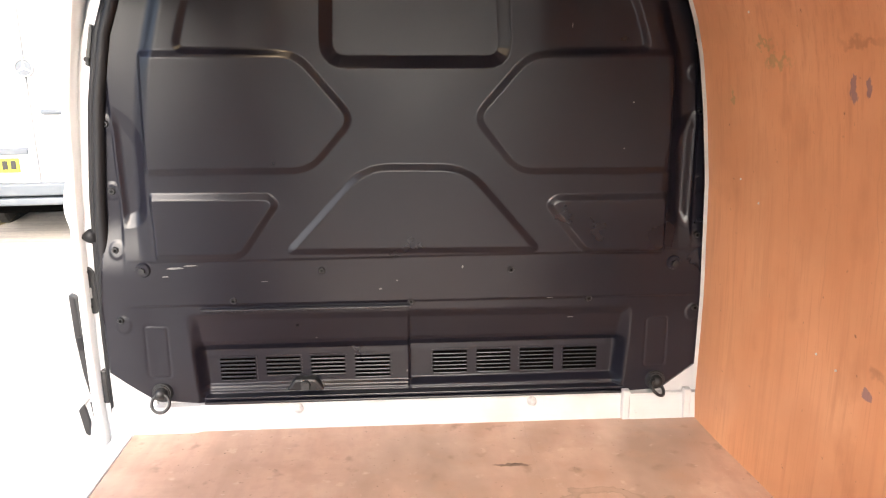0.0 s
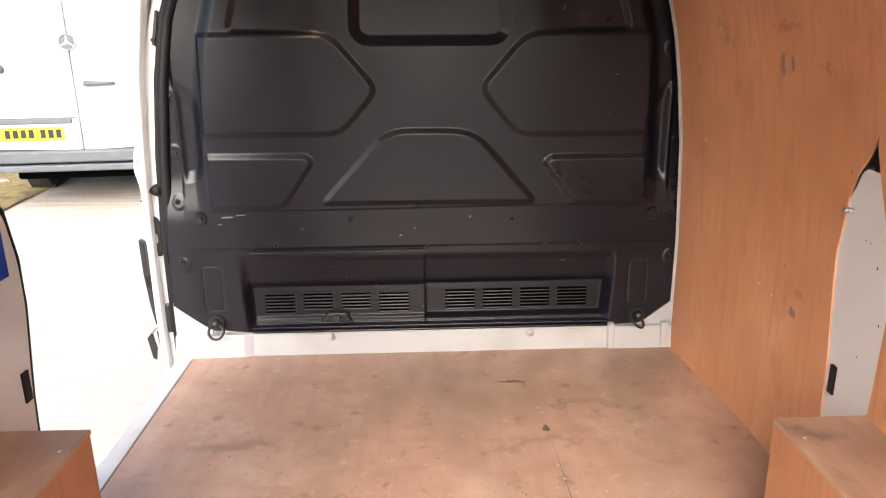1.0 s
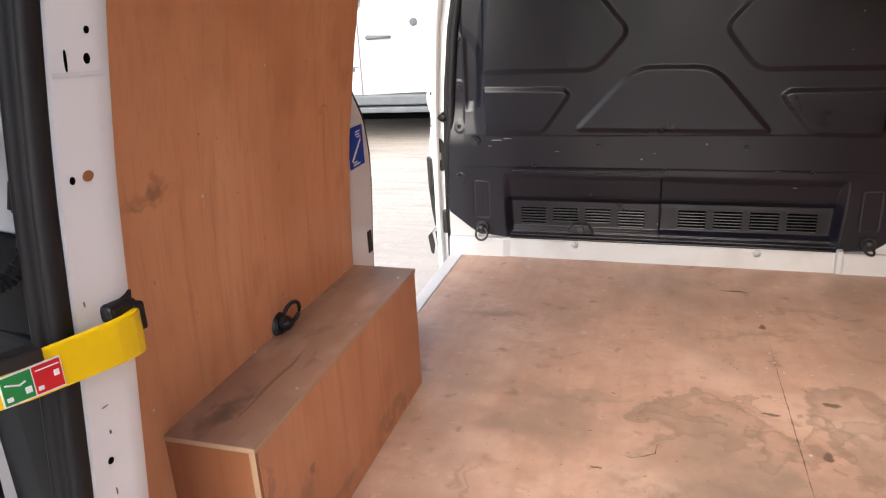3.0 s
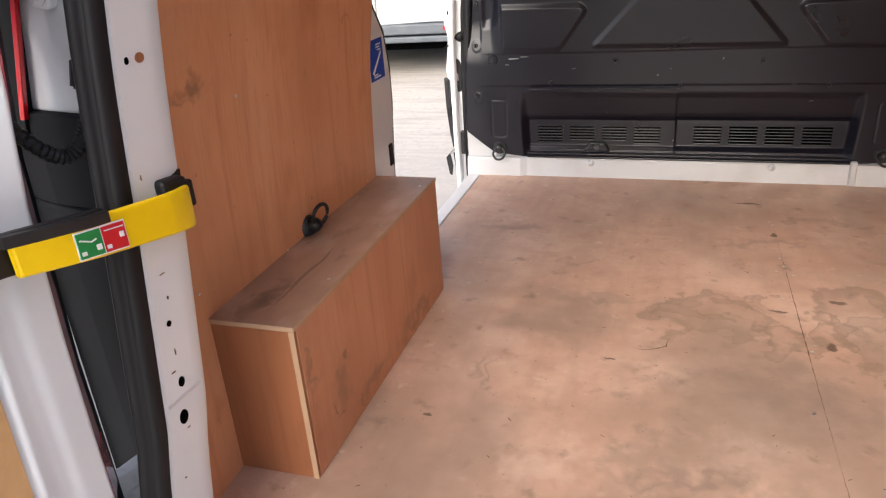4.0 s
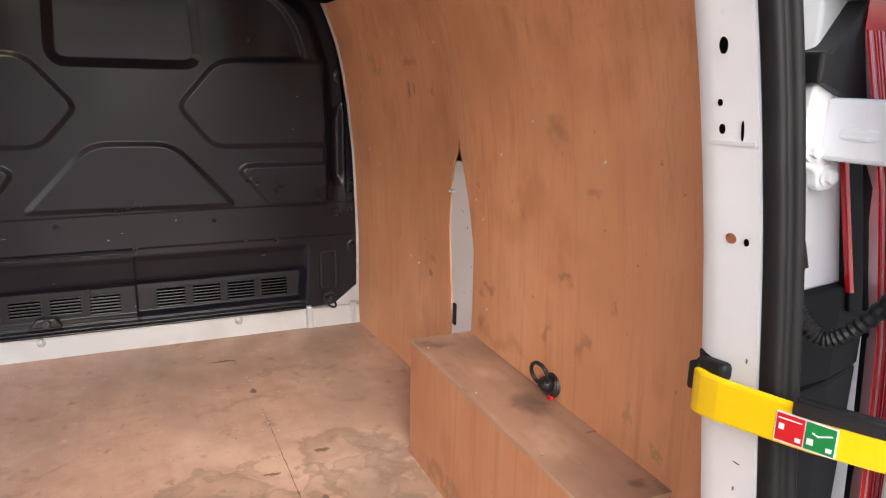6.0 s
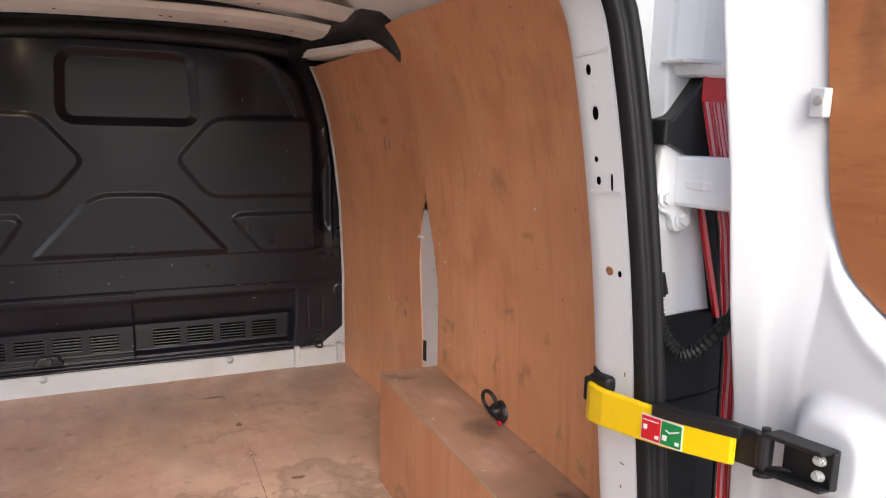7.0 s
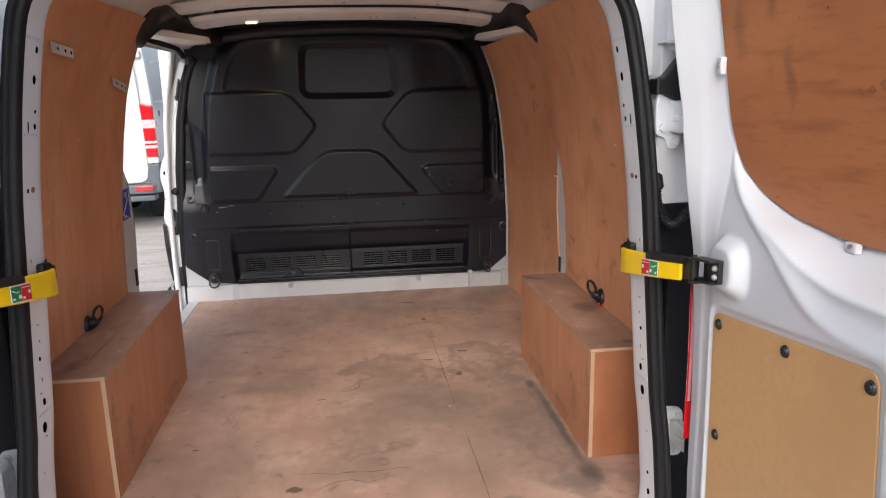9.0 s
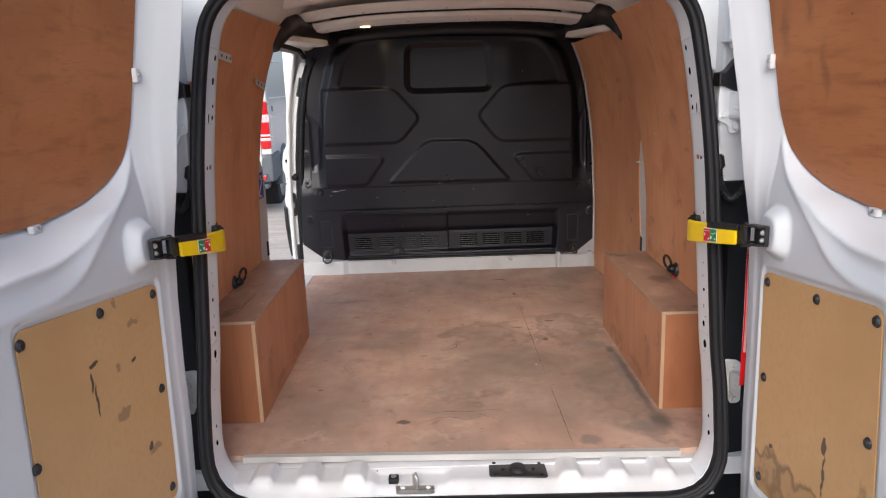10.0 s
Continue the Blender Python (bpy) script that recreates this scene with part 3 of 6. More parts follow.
zs_o = list(np.linspace(-0.45, 1.6, 24))
wall_r = part("wall_right", sheet(lambda y, z: (outer_x(z), y, z), list(np.linspace(0.12, -2.28, 14)), zs_o), WHITE, smooth=True)
tagged(thick(wall_r, 0.02, 0), "white painted steel body side of the van", "van wall", kind="structure")
wall_l = part("wall_left", sheet(lambda y, z: (-outer_x(z), y, z), [0.12, 0.1, 0.03, -1.02, -1.4, -1.8, -2.28], zs_o, lambda y, z: not (-1.02 < y < 0.03 and z < 1.36)), WHITE, smooth=True)
tagged(thick(wall_l, 0.02, 0), "white painted steel body side with an open side doorway", "van wall", kind="structure")


def roof_z(x):
    return 1.60 - 0.07 * (x / 0.75) ** 2


ceiling = part("ceiling", sheet(lambda x, y: (x, y, roof_z(x)), list(np.linspace(-0.82, 0.82, 18)), list(np.linspace(0.12, -2.2, 18))), CEILING_PAINT, smooth=True)
tagged(thick(ceiling, 0.02, 0), "cream painted steel roof skin", "ceiling", kind="structure")


def roof_bow(y, w, z0, label, holes):
    bow = thing("roof_bow", (0, y, z0), label, "roof bow", "roof bows", kind="structure")
    prof = [(-w / 2 - 0.02, 0.03), (-w / 2, 0.012), (-w / 4, 0.0), (w / 4, 0.0), (w / 2, 0.012), (w / 2 + 0.02, 0.03)]
    xs = list(np.linspace(-0.74, 0.74, 26))
    b = part("channel", sheet(lambda x, k: (x, y + prof[int(k)][0], z0 + prof[int(k)][1] - 0.05 * (abs(x) / 0.74) ** 3), xs, list(range(6))), CEILING_PAINT, bow, smooth=False)
    thick(b, 0.004, 0)
    for hx in holes:
        part("hole", disc((hx, y - w / 4 + 0.004, z0 - 0.0015 - 0.05 * (abs(hx) / 0.74) ** 3), (0, 0, 1), 0.006, 0.003, 8), VOID, bow)
    return bow


front_bow = roof_bow(-0.37, 0.30, 1.455, "cream pressed steel roof bow with small holes and slots", [-0.62, -0.2, 0.12, 0.15, 0.33, 0.56])
for k in range(9):
    hx = -0.58 + k * 0.145
    part("slot", box((hx - 0.024, -0.276, 1.4515 - 0.05 * (abs(hx) / 0.74) ** 3), (hx + 0.024, -0.266, 1.460)), VOID, front_bow)
roof_bow(-0.70, 0.14, 1.485, "cream pressed steel roof bow", [-0.4, 0.0, 0.4])
roof_bow(-1.10, 0.12, 1.510, "cream pressed steel roof bow", [-0.3, 0.3])
roof_bow(-1.60, 0.12, 1.510, "cream pressed steel roof bow", [-0.3, 0.3])
for s in (1, -1):
    # longitudinal roof rails above the linings
    name = "roof_rail"
    pts = lambda y: [(0.66, 1.53), (0.705, 1.46), (0.737, 1.398), (0.77, 1.385), (0.90, 1.36)]
    rail = part(name, sheet(lambda y, k: (s * pts(y)[int(k)][0], y, pts(y)[int(k)][1]), list(np.linspace(0.06, -2.2, 12)), list(range(5))), CEILING_PAINT)
    tagged(thick(rail, 0.006, 0), "cream steel roof rail along the top of the wall", "roof rail", "roof rails", kind="structure")

wall_f = part("wall_front", box((-0.985, 0.125, -0.45), (0.985, 0.14, 1.62), 0.004), WHITE)
tagged(wall_f, "plain white cab wall closing the load space", "van wall", kind="structure")
part_top = part("wall_front_lining", box((-0.84, 0.07, 1.15), (0.84, 0.085, 1.60)), PLASTIC)
tagged(part_top, "black lining above the bulkhead", "wall lining", kind="structure")

# ---- bulkhead ----
bulk = thing("bulkhead", (0, 0.05, 0.1), "matt black steel bulkhead with pressed panels and vents", "bulkhead", kind="structure")
OUT = [(-0.925, 0.195), (-0.805, 0.100), (-0.66, 0.082), (0.64, 0.082), (0.765, 0.090), (0.885, 0.190), (0.89, 0.40), (0.885, 0.60),
       (0.862, 0.95), (0.815, 1.20), (0.77, 1.34), (0.65, 1.46), (0.0, 1.50), (-0.65, 1.47), (-0.79, 1.34), (-0.83, 1.22), (-0.88, 0.97), (-0.905, 0.62), (-0.925, 0.40)]
us, vs = np.linspace(-0.93, 0.895, 660), np.linspace(0.06, 1.51, 525)
X, Z = np.meshgrid(us, vs, indexing="ij")
dout = signed(X, Z, OUT)


def ramp(x):
    """A flat slope with softly rounded ends."""
    x = np.clip(x, 0, 1)
    return 0.75 * x + 0.25 * step_np(x)


def raised(poly, r, h, w=0.021):
    return 0.92 * h * ramp(-signed(X, Z, rounded(poly, r)) / w + 0.5)


def groove(poly, r, h, w):
    return h * np.exp(-(signed(X, Z, rounded(poly, r)) / w) ** 2)


H = np.zeros_like(X)
# rounded flank between the screwed flange and the field
flank = rounded([(-0.755, 0.35), (0.735, 0.35), (0.735, 0.75), (0.715, 1.08), (0.65, 1.28), (0.52, 1.38), (0.0, 1.40), (-0.52, 1.39), (-0.655, 1.29), (-0.715, 1.08), (-0.755, 0.78)], 0.04)
dfl = signed(X, Z, flank)
upper = step_np((Z - 0.48) / 0.20)
H -= 0.026 * step_np(dfl / 0.055) * upper
# scalloped pockets half way up the flanks, each with a shelf at its foot
H -= raised([(-0.875, 0.650), (-0.80, 0.655), (-0.768, 0.700), (-0.772, 0.86), (-0.80, 0.925), (-0.875, 0.985)], [0.0, 0.03, 0.03, 0.05, 0.05, 0.0], 0.014, 0.040) * (1 - step_np((-0.825 - X) / 0.03))
H -= raised([(0.84, 0.610), (0.775, 0.640), (0.742, 0.700), (0.740, 0.84), (0.775, 0.915), (0.84, 0.955)], [0.0, 0.03, 0.03, 0.05, 0.05, 0.0], 0.014, 0.040) * (1 - step_np((X - 0.79) / 0.03))
# stepped outer flange with a scallop round each screw
H -= 0.007 * ramp((-0.845 - X) / 0.008) * upper + 0.007 * ramp((X - 0.822 + 0.10 * np.maximum(Z - 0.9, 0)) / 0.008) * upper
for zc in (0.345, 0.57, 0.74, 0.93, 1.06):
    for xc in (-0.868, 0.845 - 0.16 * max(0.0, zc - 0.8)):
        H += 0.0022 * ramp((0.024 - np.hypot(X - xc, (Z - zc) * 0.8)) / 0.008)
# pressed panels
H += raised([(-0.80, 0.797), (-0.30, 0.797), (-0.174, 0.94), (-0.322, 1.117), (-0.80, 1.119)], [0.0, 0.05, 0.04, 0.05, 0.0], 0.010) * ramp((X + 0.757) / 0.010)
H += raised([(0.80, 0.785), (0.292, 0.787), (0.170, 0.942), (0.320, 1.112), (0.80, 1.116)], [0.0, 0.05, 0.04, 0.05, 0.0], 0.010) * ramp((0.742 - X) / 0.010)
H += raised([(-0.374, 0.560), (0.358, 0.554), (0.145, 0.800), (-0.145, 0.805)], [0.02, 0.02, 0.07, 0.07], 0.010)
H += raised([(-0.80, 0.549), (-0.51, 0.548), (-0.402, 0.700), (-0.42, 0.724), (-0.80, 0.728)], [0, 0.03, 0.02, 0.02, 0], 0.011) * ramp((X + 0.757) / 0.010)
H += raised([(0.80, 0.538), (0.50, 0.545), (0.386, 0.688), (0.41, 0.708), (0.80, 0.710)], [0, 0.03, 0.02, 0.02, 0], 0.010) * ramp((0.742 - X) / 0.010)
# blind window, and the upper panels that run out flat towards it
H -= raised([(-0.245, 1.095), (0.256, 1.092), (0.240, 1.352), (-0.232, 1.357)], [0.06, 0.06, 0.06, 0.06], 0.026, 0.036)
H -= raised([(-0.650, 1.128), (-0.20, 1.120), (-0.20, 1.385), (-0.52, 1.37), (-0.605, 1.28)], [0.03, 0.0, 0.0, 0.06, 0.06], 0.012, 0.020) * (1 - step_np((X + 0.50) / 0.16))
H -= raised([(0.66, 1.124), (0.20, 1.118), (0.20, 1.375), (0.52, 1.365), (0.610, 1.27)], [0.03, 0.0, 0.0, 0.06, 0.06], 0.012, 0.020) * (1 - step_np((0.50 - X) / 0.16))
# long fold at the foot of the field
H -= 0.003 * ramp((0.541 + 0.003 * np.sin(X * 2) - Z) / 0.006) * step_np((0.86 - np.abs(X)) / 0.12)
H -= 0.004 * ramp((0.403 - Z) / 0.007) * step_np((0.88 - np.abs(X)) / 0.10)
H += 0.0012 * np.sin(X * 7 + 1) * np.sin(Z * 9) + 0.0006 * np.sin(X * 19 + 2) * np.sin(Z * 15 + 1)
# lower recess with the vent covers, between two rounded corner blocks
rec = rounded([(-0.668, -0.1), (0.632, -0.1), (0.664, 0.372), (-0.692, 0.384)], 0.03)
inr = step_np(-signed(X, Z, rec) / 0.036)
zk = [0.06, 0.098, 0.104, 0.112, 0.128, 0.222, 0.240, 0.262, 0.276, 0.360, 0.384]
left_cover = np.interp(Z, zk, [0.014, 0.018, 0.026, 0.026, 0.045, 0.046, 0.047, 0.032, 0.026, 0.008, 0.0])
right_cover = np.interp(Z, zk, [0.014, 0.018, 0.026, 0.026, 0.055, 0.056, 0.058, 0.034, 0.028, 0.010, 0.0])
H -= np.where(X < -0.027, left_cover, right_cover) * inr
H += 0.003 * (X < -0.027) * inr * (Z > 0.12)
H -= 0.004 * np.exp(-((X + 0.027) / 0.0025) ** 2) * inr
# faint pressed frames on the corner blocks
H -= groove([(-0.812, 0.175), (-0.748, 0.172), (-0.748, 0.335), (-0.812, 0.340)], 0.012, 0.0016, 0.0035)
H -= groove([(0.705, 0.165), (0.770, 0.168), (0.770, 0.330), (0.705, 0.326)], 0.012, 0.0012, 0.0035)
Y = 0.012 - H
# draw the rim's points onto the outline
gx, gz = np.gradient(dout, us, vs)
near = np.abs(dout) < 0.0036
Xe, Ze = np.where(near, X - gx * dout, X), np.where(near, Z - gz * dout, Z)
P = np.stack([Xe, Y, Ze], -1)
cx, cz = (X[:-1, :-1] + X[1:, 1:]) / 2, (Z[:-1, :-1] + Z[1:, 1:]) / 2
panel = relief("pressed_panel", us, vs, P, signed(cx, cz, OUT) < 0, BLACK, bulk)


def bulk_y(x, z):
    i, j = int(np.clip(np.searchsorted(us, x), 0, len(us) - 1)), int(np.clip(np.searchsorted(vs, z), 0, len(vs) - 1))
    return float(Y[i, j])


def vent_grille(x0, w, z0, n, hs):
    """One louvred grille in a vent cover: a thin plate, its slots and the lip under each."""
    zt = z0 + (n - 1) * 0.0128
    ya, yb = bulk_y(x0 + w / 2, z0), bulk_y(x0 + w / 2, zt)
    vent = part("vent", prism([(ya - 0.0012, z0 - 0.008), (yb - 0.0012, zt + 0.008), (yb + 0.004, zt + 0.008), (ya + 0.004, z0 - 0.008)], 0, x0 - 0.004, x0 + w + 0.004), BLACK, bulk)
    for q in range(n):
        z = z0 + q * 0.0128
        y = ya + (yb - ya) * q / (n - 1) - 0.0012
        part("slot", prism(rounded([(x0, z - hs), (x0 + w, z - hs), (x0 + w, z + hs), (x0, z + hs)], 0.0026, 2), 1, y - 0.0012, y + 0.001), VOID, vent)
        part("louvre", prism([(y, z - hs - 0.0030), (y - 0.0040, z - hs - 0.0024), (y - 0.0034, z - hs - 0.0006), (y, z - hs - 0.0004)], 0, x0 + 0.003, x0 + w - 0.003), BLACK, vent)


for x0, w, z0, n in ((-0.612, 0.108, 0.144, 6), (-0.472, 0.106, 0.157, 5), (-0.334, 0.106, 0.157, 5), (-0.198, 0.110, 0.144, 6)):
    vent_grille(x0, w, z0, n, 0.0030)
for k in range(4):
    vent_grille(0.046 + 0.1385 * k, 0.108, 0.146, 6, 0.0042)
for (x, z) in ((-0.281, 0.501), (0.28, 0.492), (-0.02, 0.398), (-0.545, 0.412), (0.52, 0.395), (-0.865, 0.93), (-0.868, 0.74), (-0.872, 0.57), (-0.86, 1.06), (-0.875, 0.36), (0.83, 0.95), (0.845, 0.585), (0.85, 0.36), (0.80, 1.15)):
    y = bulk_y(x, z)
    scr = part("screw", disc((x, y - 0.002, z), (0, -1, 0), 0.011, 0.006, 14, 0.008), PLASTIC, bulk)
    part("screw_socket", disc((x, y - 0.0055, z), (0, -1, 0), 0.004, 0.002, 6), VOID, scr)
for (x, z) in ((-0.797, 0.511), (0.775, 0.503)):
    y = bulk_y(x, z)
    cup = part("bolt_cup", disc((x, y - 0.002, z), (0, -1, 0), 0.024, 0.012, 20, 0.019, 0.002), BLACK, bulk)
    part("bolt", disc((x, y - 0.012, z), (0, -1, 0), 0.010, 0.012, 6), PLASTIC, cup)
# cover seam, latch and hanging lip of the vent covers
part("cover_lip", box((-0.64, 0.0, 0.3815), (-0.022, 0.013, 0.389), 0.002), BLACK, bulk)
pl = part("cover_latch", prism([(-0.412, 0.108), (-0.292, 0.106), (-0.318, 0.146), (-0.382, 0.147)], 1, 0.034, 0.10, 0.008), PLASTIC, bulk)
part("latch_plug", disc((-0.350, 0.032, 0.128), (0, -1, 0.15), 0.017, 0.03, 18, 0.013, 0.003), PLASTIC, pl)
# scratches and chips in the black paint
for (x, z, w, h) in ((-0.705, 0.515, 0.05, 0.006), (-0.66, 0.522, 0.04, 0.004), (-0.735, 0.49, 0.02, 0.003), (0.135, 0.503, 0.006, 0.010), (-0.11, 0.440, 0.010, 0.006), (0.47, 0.33, 0.02, 0.003),
                     (0.62, 0.98, 0.005, 0.005), (0.60, 0.85, 0.004, 0.004), (0.40, 0.40, 0.02, 0.002), (-0.06, 0.465, 0.008, 0.002), (-0.31, 0.28, 0.004, 0.004), (0.44, 1.19, 0.003, 0.014), (-0.035, 0.155, 0.004, 0.008), (-0.45, 0.47, 0.02, 0.002)):
    y = bulk_y(x, z)
    part("paint_chip", prism([(x - w / 2, z - h * 0.3), (x - w * 0.1, z - h / 2), (x + w / 2, z - h * 0.1), (x + w * 0.3, z + h / 2), (x - w * 0.3, z + h * 0.4)], 1, y - 0.0012, y + 0.001), CHIP, bulk)

# white steel kick strip at the foot of the bulkhead
kick = thing("kick_strip", (0, 0.03, 0), "white painted steel strip between floor and bulkhead", "kick strip", kind="structure")
kx = list(np.linspace(-0.93, 0.88, 60))


def kick_pt(x, k):
    y, z = [(-0.006, -0.02), (0.0, 0.0), (0.012, 0.072), (0.016, 0.080), (0.030, 0.082), (0.036, 0.10)][int(k)]
    return (x, y - 0.012 * (abs(x) > 0.66) * (k < 4), z)


thick(part("strip", sheet(kick_pt, kx, list(range(6))), KICK, kick), 0.004, -1)
for x in (-0.372, 0.354):
    part("boss", disc((x, 0.010, 0.062), (0, -1, 0.2), 0.018, 0.026, 16, 0.013, 0.004), KICK, kick, smooth=True)
for x in (0.648, 0.842):
    part("seam_ridge", box((x - 0.012, -0.016, 0.0), (x + 0.012, 0.012, 0.098), 0.005), KICK, kick)
# white corner gussets where the black corners are cut away
part("gusset", prism([(-0.93, 0.0), (-0.80, 0.0), (-0.80, 0.13), (-0.88, 0.20), (-0.93, 0.20)], 1, 0.02, 0.03), KICK, kick)
part("gusset", prism([(0.70, 0.0), (0.90, 0.0), (0.90, 0.2), (0.86, 0.19), (0.75, 0.12)], 1, 0.02, 0.03), KICK, kick)


part("edge_strip", sheet(lambda z, k: (wall_x(0, z) - 0.010 + 0.03 * k, 0.004, z), list(np.linspace(0.10, 1.34, 40)), [0, 1]), KICK, kick)
# two-lipped black foot rail under the vent covers
for y0, z0 in ((0.004, 0.083), (0.014, 0.094)):
    part("foot_rail", box((-0.655, y0, z0), (0.645, y0 + 0.05, z0 + 0.008), 0.002), BLACK, bulk)


def lashing_ring(base, n, hang, label):
    """A black lashing eye: a round base cup, a stalk and a ring that hangs or leans."""
    b, n, hang = Vector(base), Vector(n).normalized(), Vector(hang).normalized()
    ring = thing("lashing_ring", base, label, "lashing ring", "lashing rings")
    part("cup", disc(b + n * 0.004, n, 0.034, 0.014, 20, 0.026, 0.003), PLASTIC, ring)
    part("stalk", tube([b, b + n * 0.022, b + n * 0.030 + hang * 0.006], [0.020, 0.018, 0.014], 10), PLASTIC, ring, smooth=True)
    side = n.cross(hang).normalized()
    c = b + n * 0.026 + hang * 0.026
    part("loop", tube([c + (hang * math.cos(a) + side * math.sin(a)) * 0.027 for a in np.linspace(0, 2 * math.pi, 24, endpoint=False)], 0.0050, 8, True), PLASTIC, ring, smooth=True)
    return ring


lashing_ring((-0.780, bulk_y(-0.78, 0.125), 0.125), (0, -1, 0.1), (0.15, -0.5, -1), "black steel lashing ring hanging at the foot of the bulkhead")
lashing_ring((0.745, bulk_y(0.745, 0.12), 0.120), (0, -1, 0.1), (-0.3, -0.8, -0.3), "black steel lashing ring standing out at the foot of the bulkhead")

# ---- floor ----
floor = thing("floor", (0, 0, 0), "worn stained plywood load floor", "floor", kind="structure")
part("floor_board", prism([(-0.868, -0.003), (0.320, -0.003), (0.338, -2.266), (-0.715, -2.235), (-0.80, -2.230), (-0.90, -2.20), (-0.90, -2.04), (-0.90, -1.1), (-0.868, -1.05)], 2, -0.018, 0.0), FLOOR_PLY, floor)
part("floor_board", prism([(0.3208, -0.003), (0.895, -0.003), (0.915, -0.6), (0.905, -2.20), (0.80, -2.262), (0.75, -2.268), (0.675, -2.278), (0.3388, -2.266)], 2, -0.018, 0.0), FLOOR_PLY, floor)
part("edge_strip", prism([(-0.706, -2.236), (-0.706, -2.256), (0.658, -2.300), (0.658, -2.279)], 2, -0.016, 0.004), ALLOY, floor, "dull metal edging strip")
part("subfloor", box((-0.93, -2.30, -0.08), (0.93, 0.10, -0.022)), WHITE_WORN, floor)
part("board_joint", prism([(0.3200, -0.004), (0.3208, -0.004), (0.3388, -2.266), (0.3380, -2.266)], 2, -0.018, -0.0012), FLOOR_PLY, floor)
part("side_sill", prism([(-0.871, 0.01), (-0.871, -1.05), (-0.925, -1.05), (-0.925, 0.01)], 2, -0.06, 0.002, 0.004), WHITE_WORN, floor)
part("side_step", box((-0.985, -1.02, -0.32), (-0.93, 0.03, -0.10), 0.01), WHITE_WORN, floor)

def crack(pts, w, material, name, seed, z=0.0004, stray=0.003):
    """A ragged thin line on the floor boards."""
    r_ = random.Random(seed)
    line = []
    for i in range(len(pts) - 1):
        a, b = Vector(pts[i]), Vector(pts[i + 1])
        n = max(2, int((b - a).length / 0.012))
        line += [a.lerp(b, k / n) + Vector((r_.uniform(-1, 1), r_.uniform(-1, 1))) * stray for k in range(n)]
    bm_ = bmesh.new()
    prev = None
    for i, p in enumerate(line):
        d = (line[min(i + 1, len(line) - 1)] - line[max(i - 1, 0)]).normalized()
        ww = w * r_.uniform(0.3, 1.0) * math.sin(math.pi * (i + 0.6) / (len(line) + 0.2))
        nrm = Vector((-d.y, d.x)) * ww / 2
        cur = (bm_.verts.new((p.x + nrm.x, p.y + nrm.y, z)), bm_.verts.new((p.x - nrm.x, p.y - nrm.y, z)))
        if prev:
            bm_.faces.new((prev[0], prev[1], cur[1], cur[0]))
        prev = cur
    return part(name, bm_, material, floor)


DIRT = mat("dark_dirt", (0.12, 0.075, 0.052), 0.8, layers=[(40, (1, 1, 1), (0.33, 0.21, 0.155), 0.48, 0.68, 4)])
crack([(-0.23, -1.955), (-0.15, -1.955), (-0.10, -1.975), (-0.06, -1.965), (0.03, -1.975), (0.10, -1.965), (0.16, -1.985)], 0.005, DIRT, "crack", 1)
crack([(-0.17, -2.065), (-0.10, -2.02), (-0.045, -2.008), (0.0, -2.035), (0.07, -2.012), (0.12, -2.04)], 0.004, DIRT, "crack", 2)
crack([(-0.10, -1.365), (-0.06, -1.37), (-0.015, -1.34), (-0.01, -1.30), (0.02, -1.29)], 0.004, DIRT, "crack", 3)
crack([(0.22, -0.258), (0.26, -0.248), (0.30, -0.25)], 0.008, DIRT, "scratch", 4)
crack([(0.334, -1.75), (0.337, -2.0), (0.339, -2.25)], 0.005, DIRT, "joint_dirt", 5, stray=0.0008)
crack([(0.325, -0.6), (0.329, -1.2), (0.333, -1.7)], 0.004, DIRT, "joint_dirt", 6, stray=0.0007)
rs = random.Random(21)
for k in range(70):
    x, y = rs.uniform(-0.65, 0.62), rs.uniform(-2.2, -0.15)
    a, l = rs.uniform(-0.9, 0.9), rs.uniform(0.005, 0.024)
    crack([(x, y), (x + l * math.cos(a), y + l * math.sin(a))], rs.uniform(0.002, 0.005), DIRT, "scratch", 30 + k)
for (x, y) in ((0.315, -0.43), (0.322, -0.46), (0.318, -0.74), (0.325, -0.80), (0.30, -0.84), (0.345, -0.86), (0.42, -0.86), (0.30, -1.02), (0.35, -1.27), (0.34, -1.30), (0.309, -1.564)):
    part("floor_screw", disc((x, y, 0.0002), (0, 0, 1), 0.0045, 0.0012, 10), STEEL, floor)

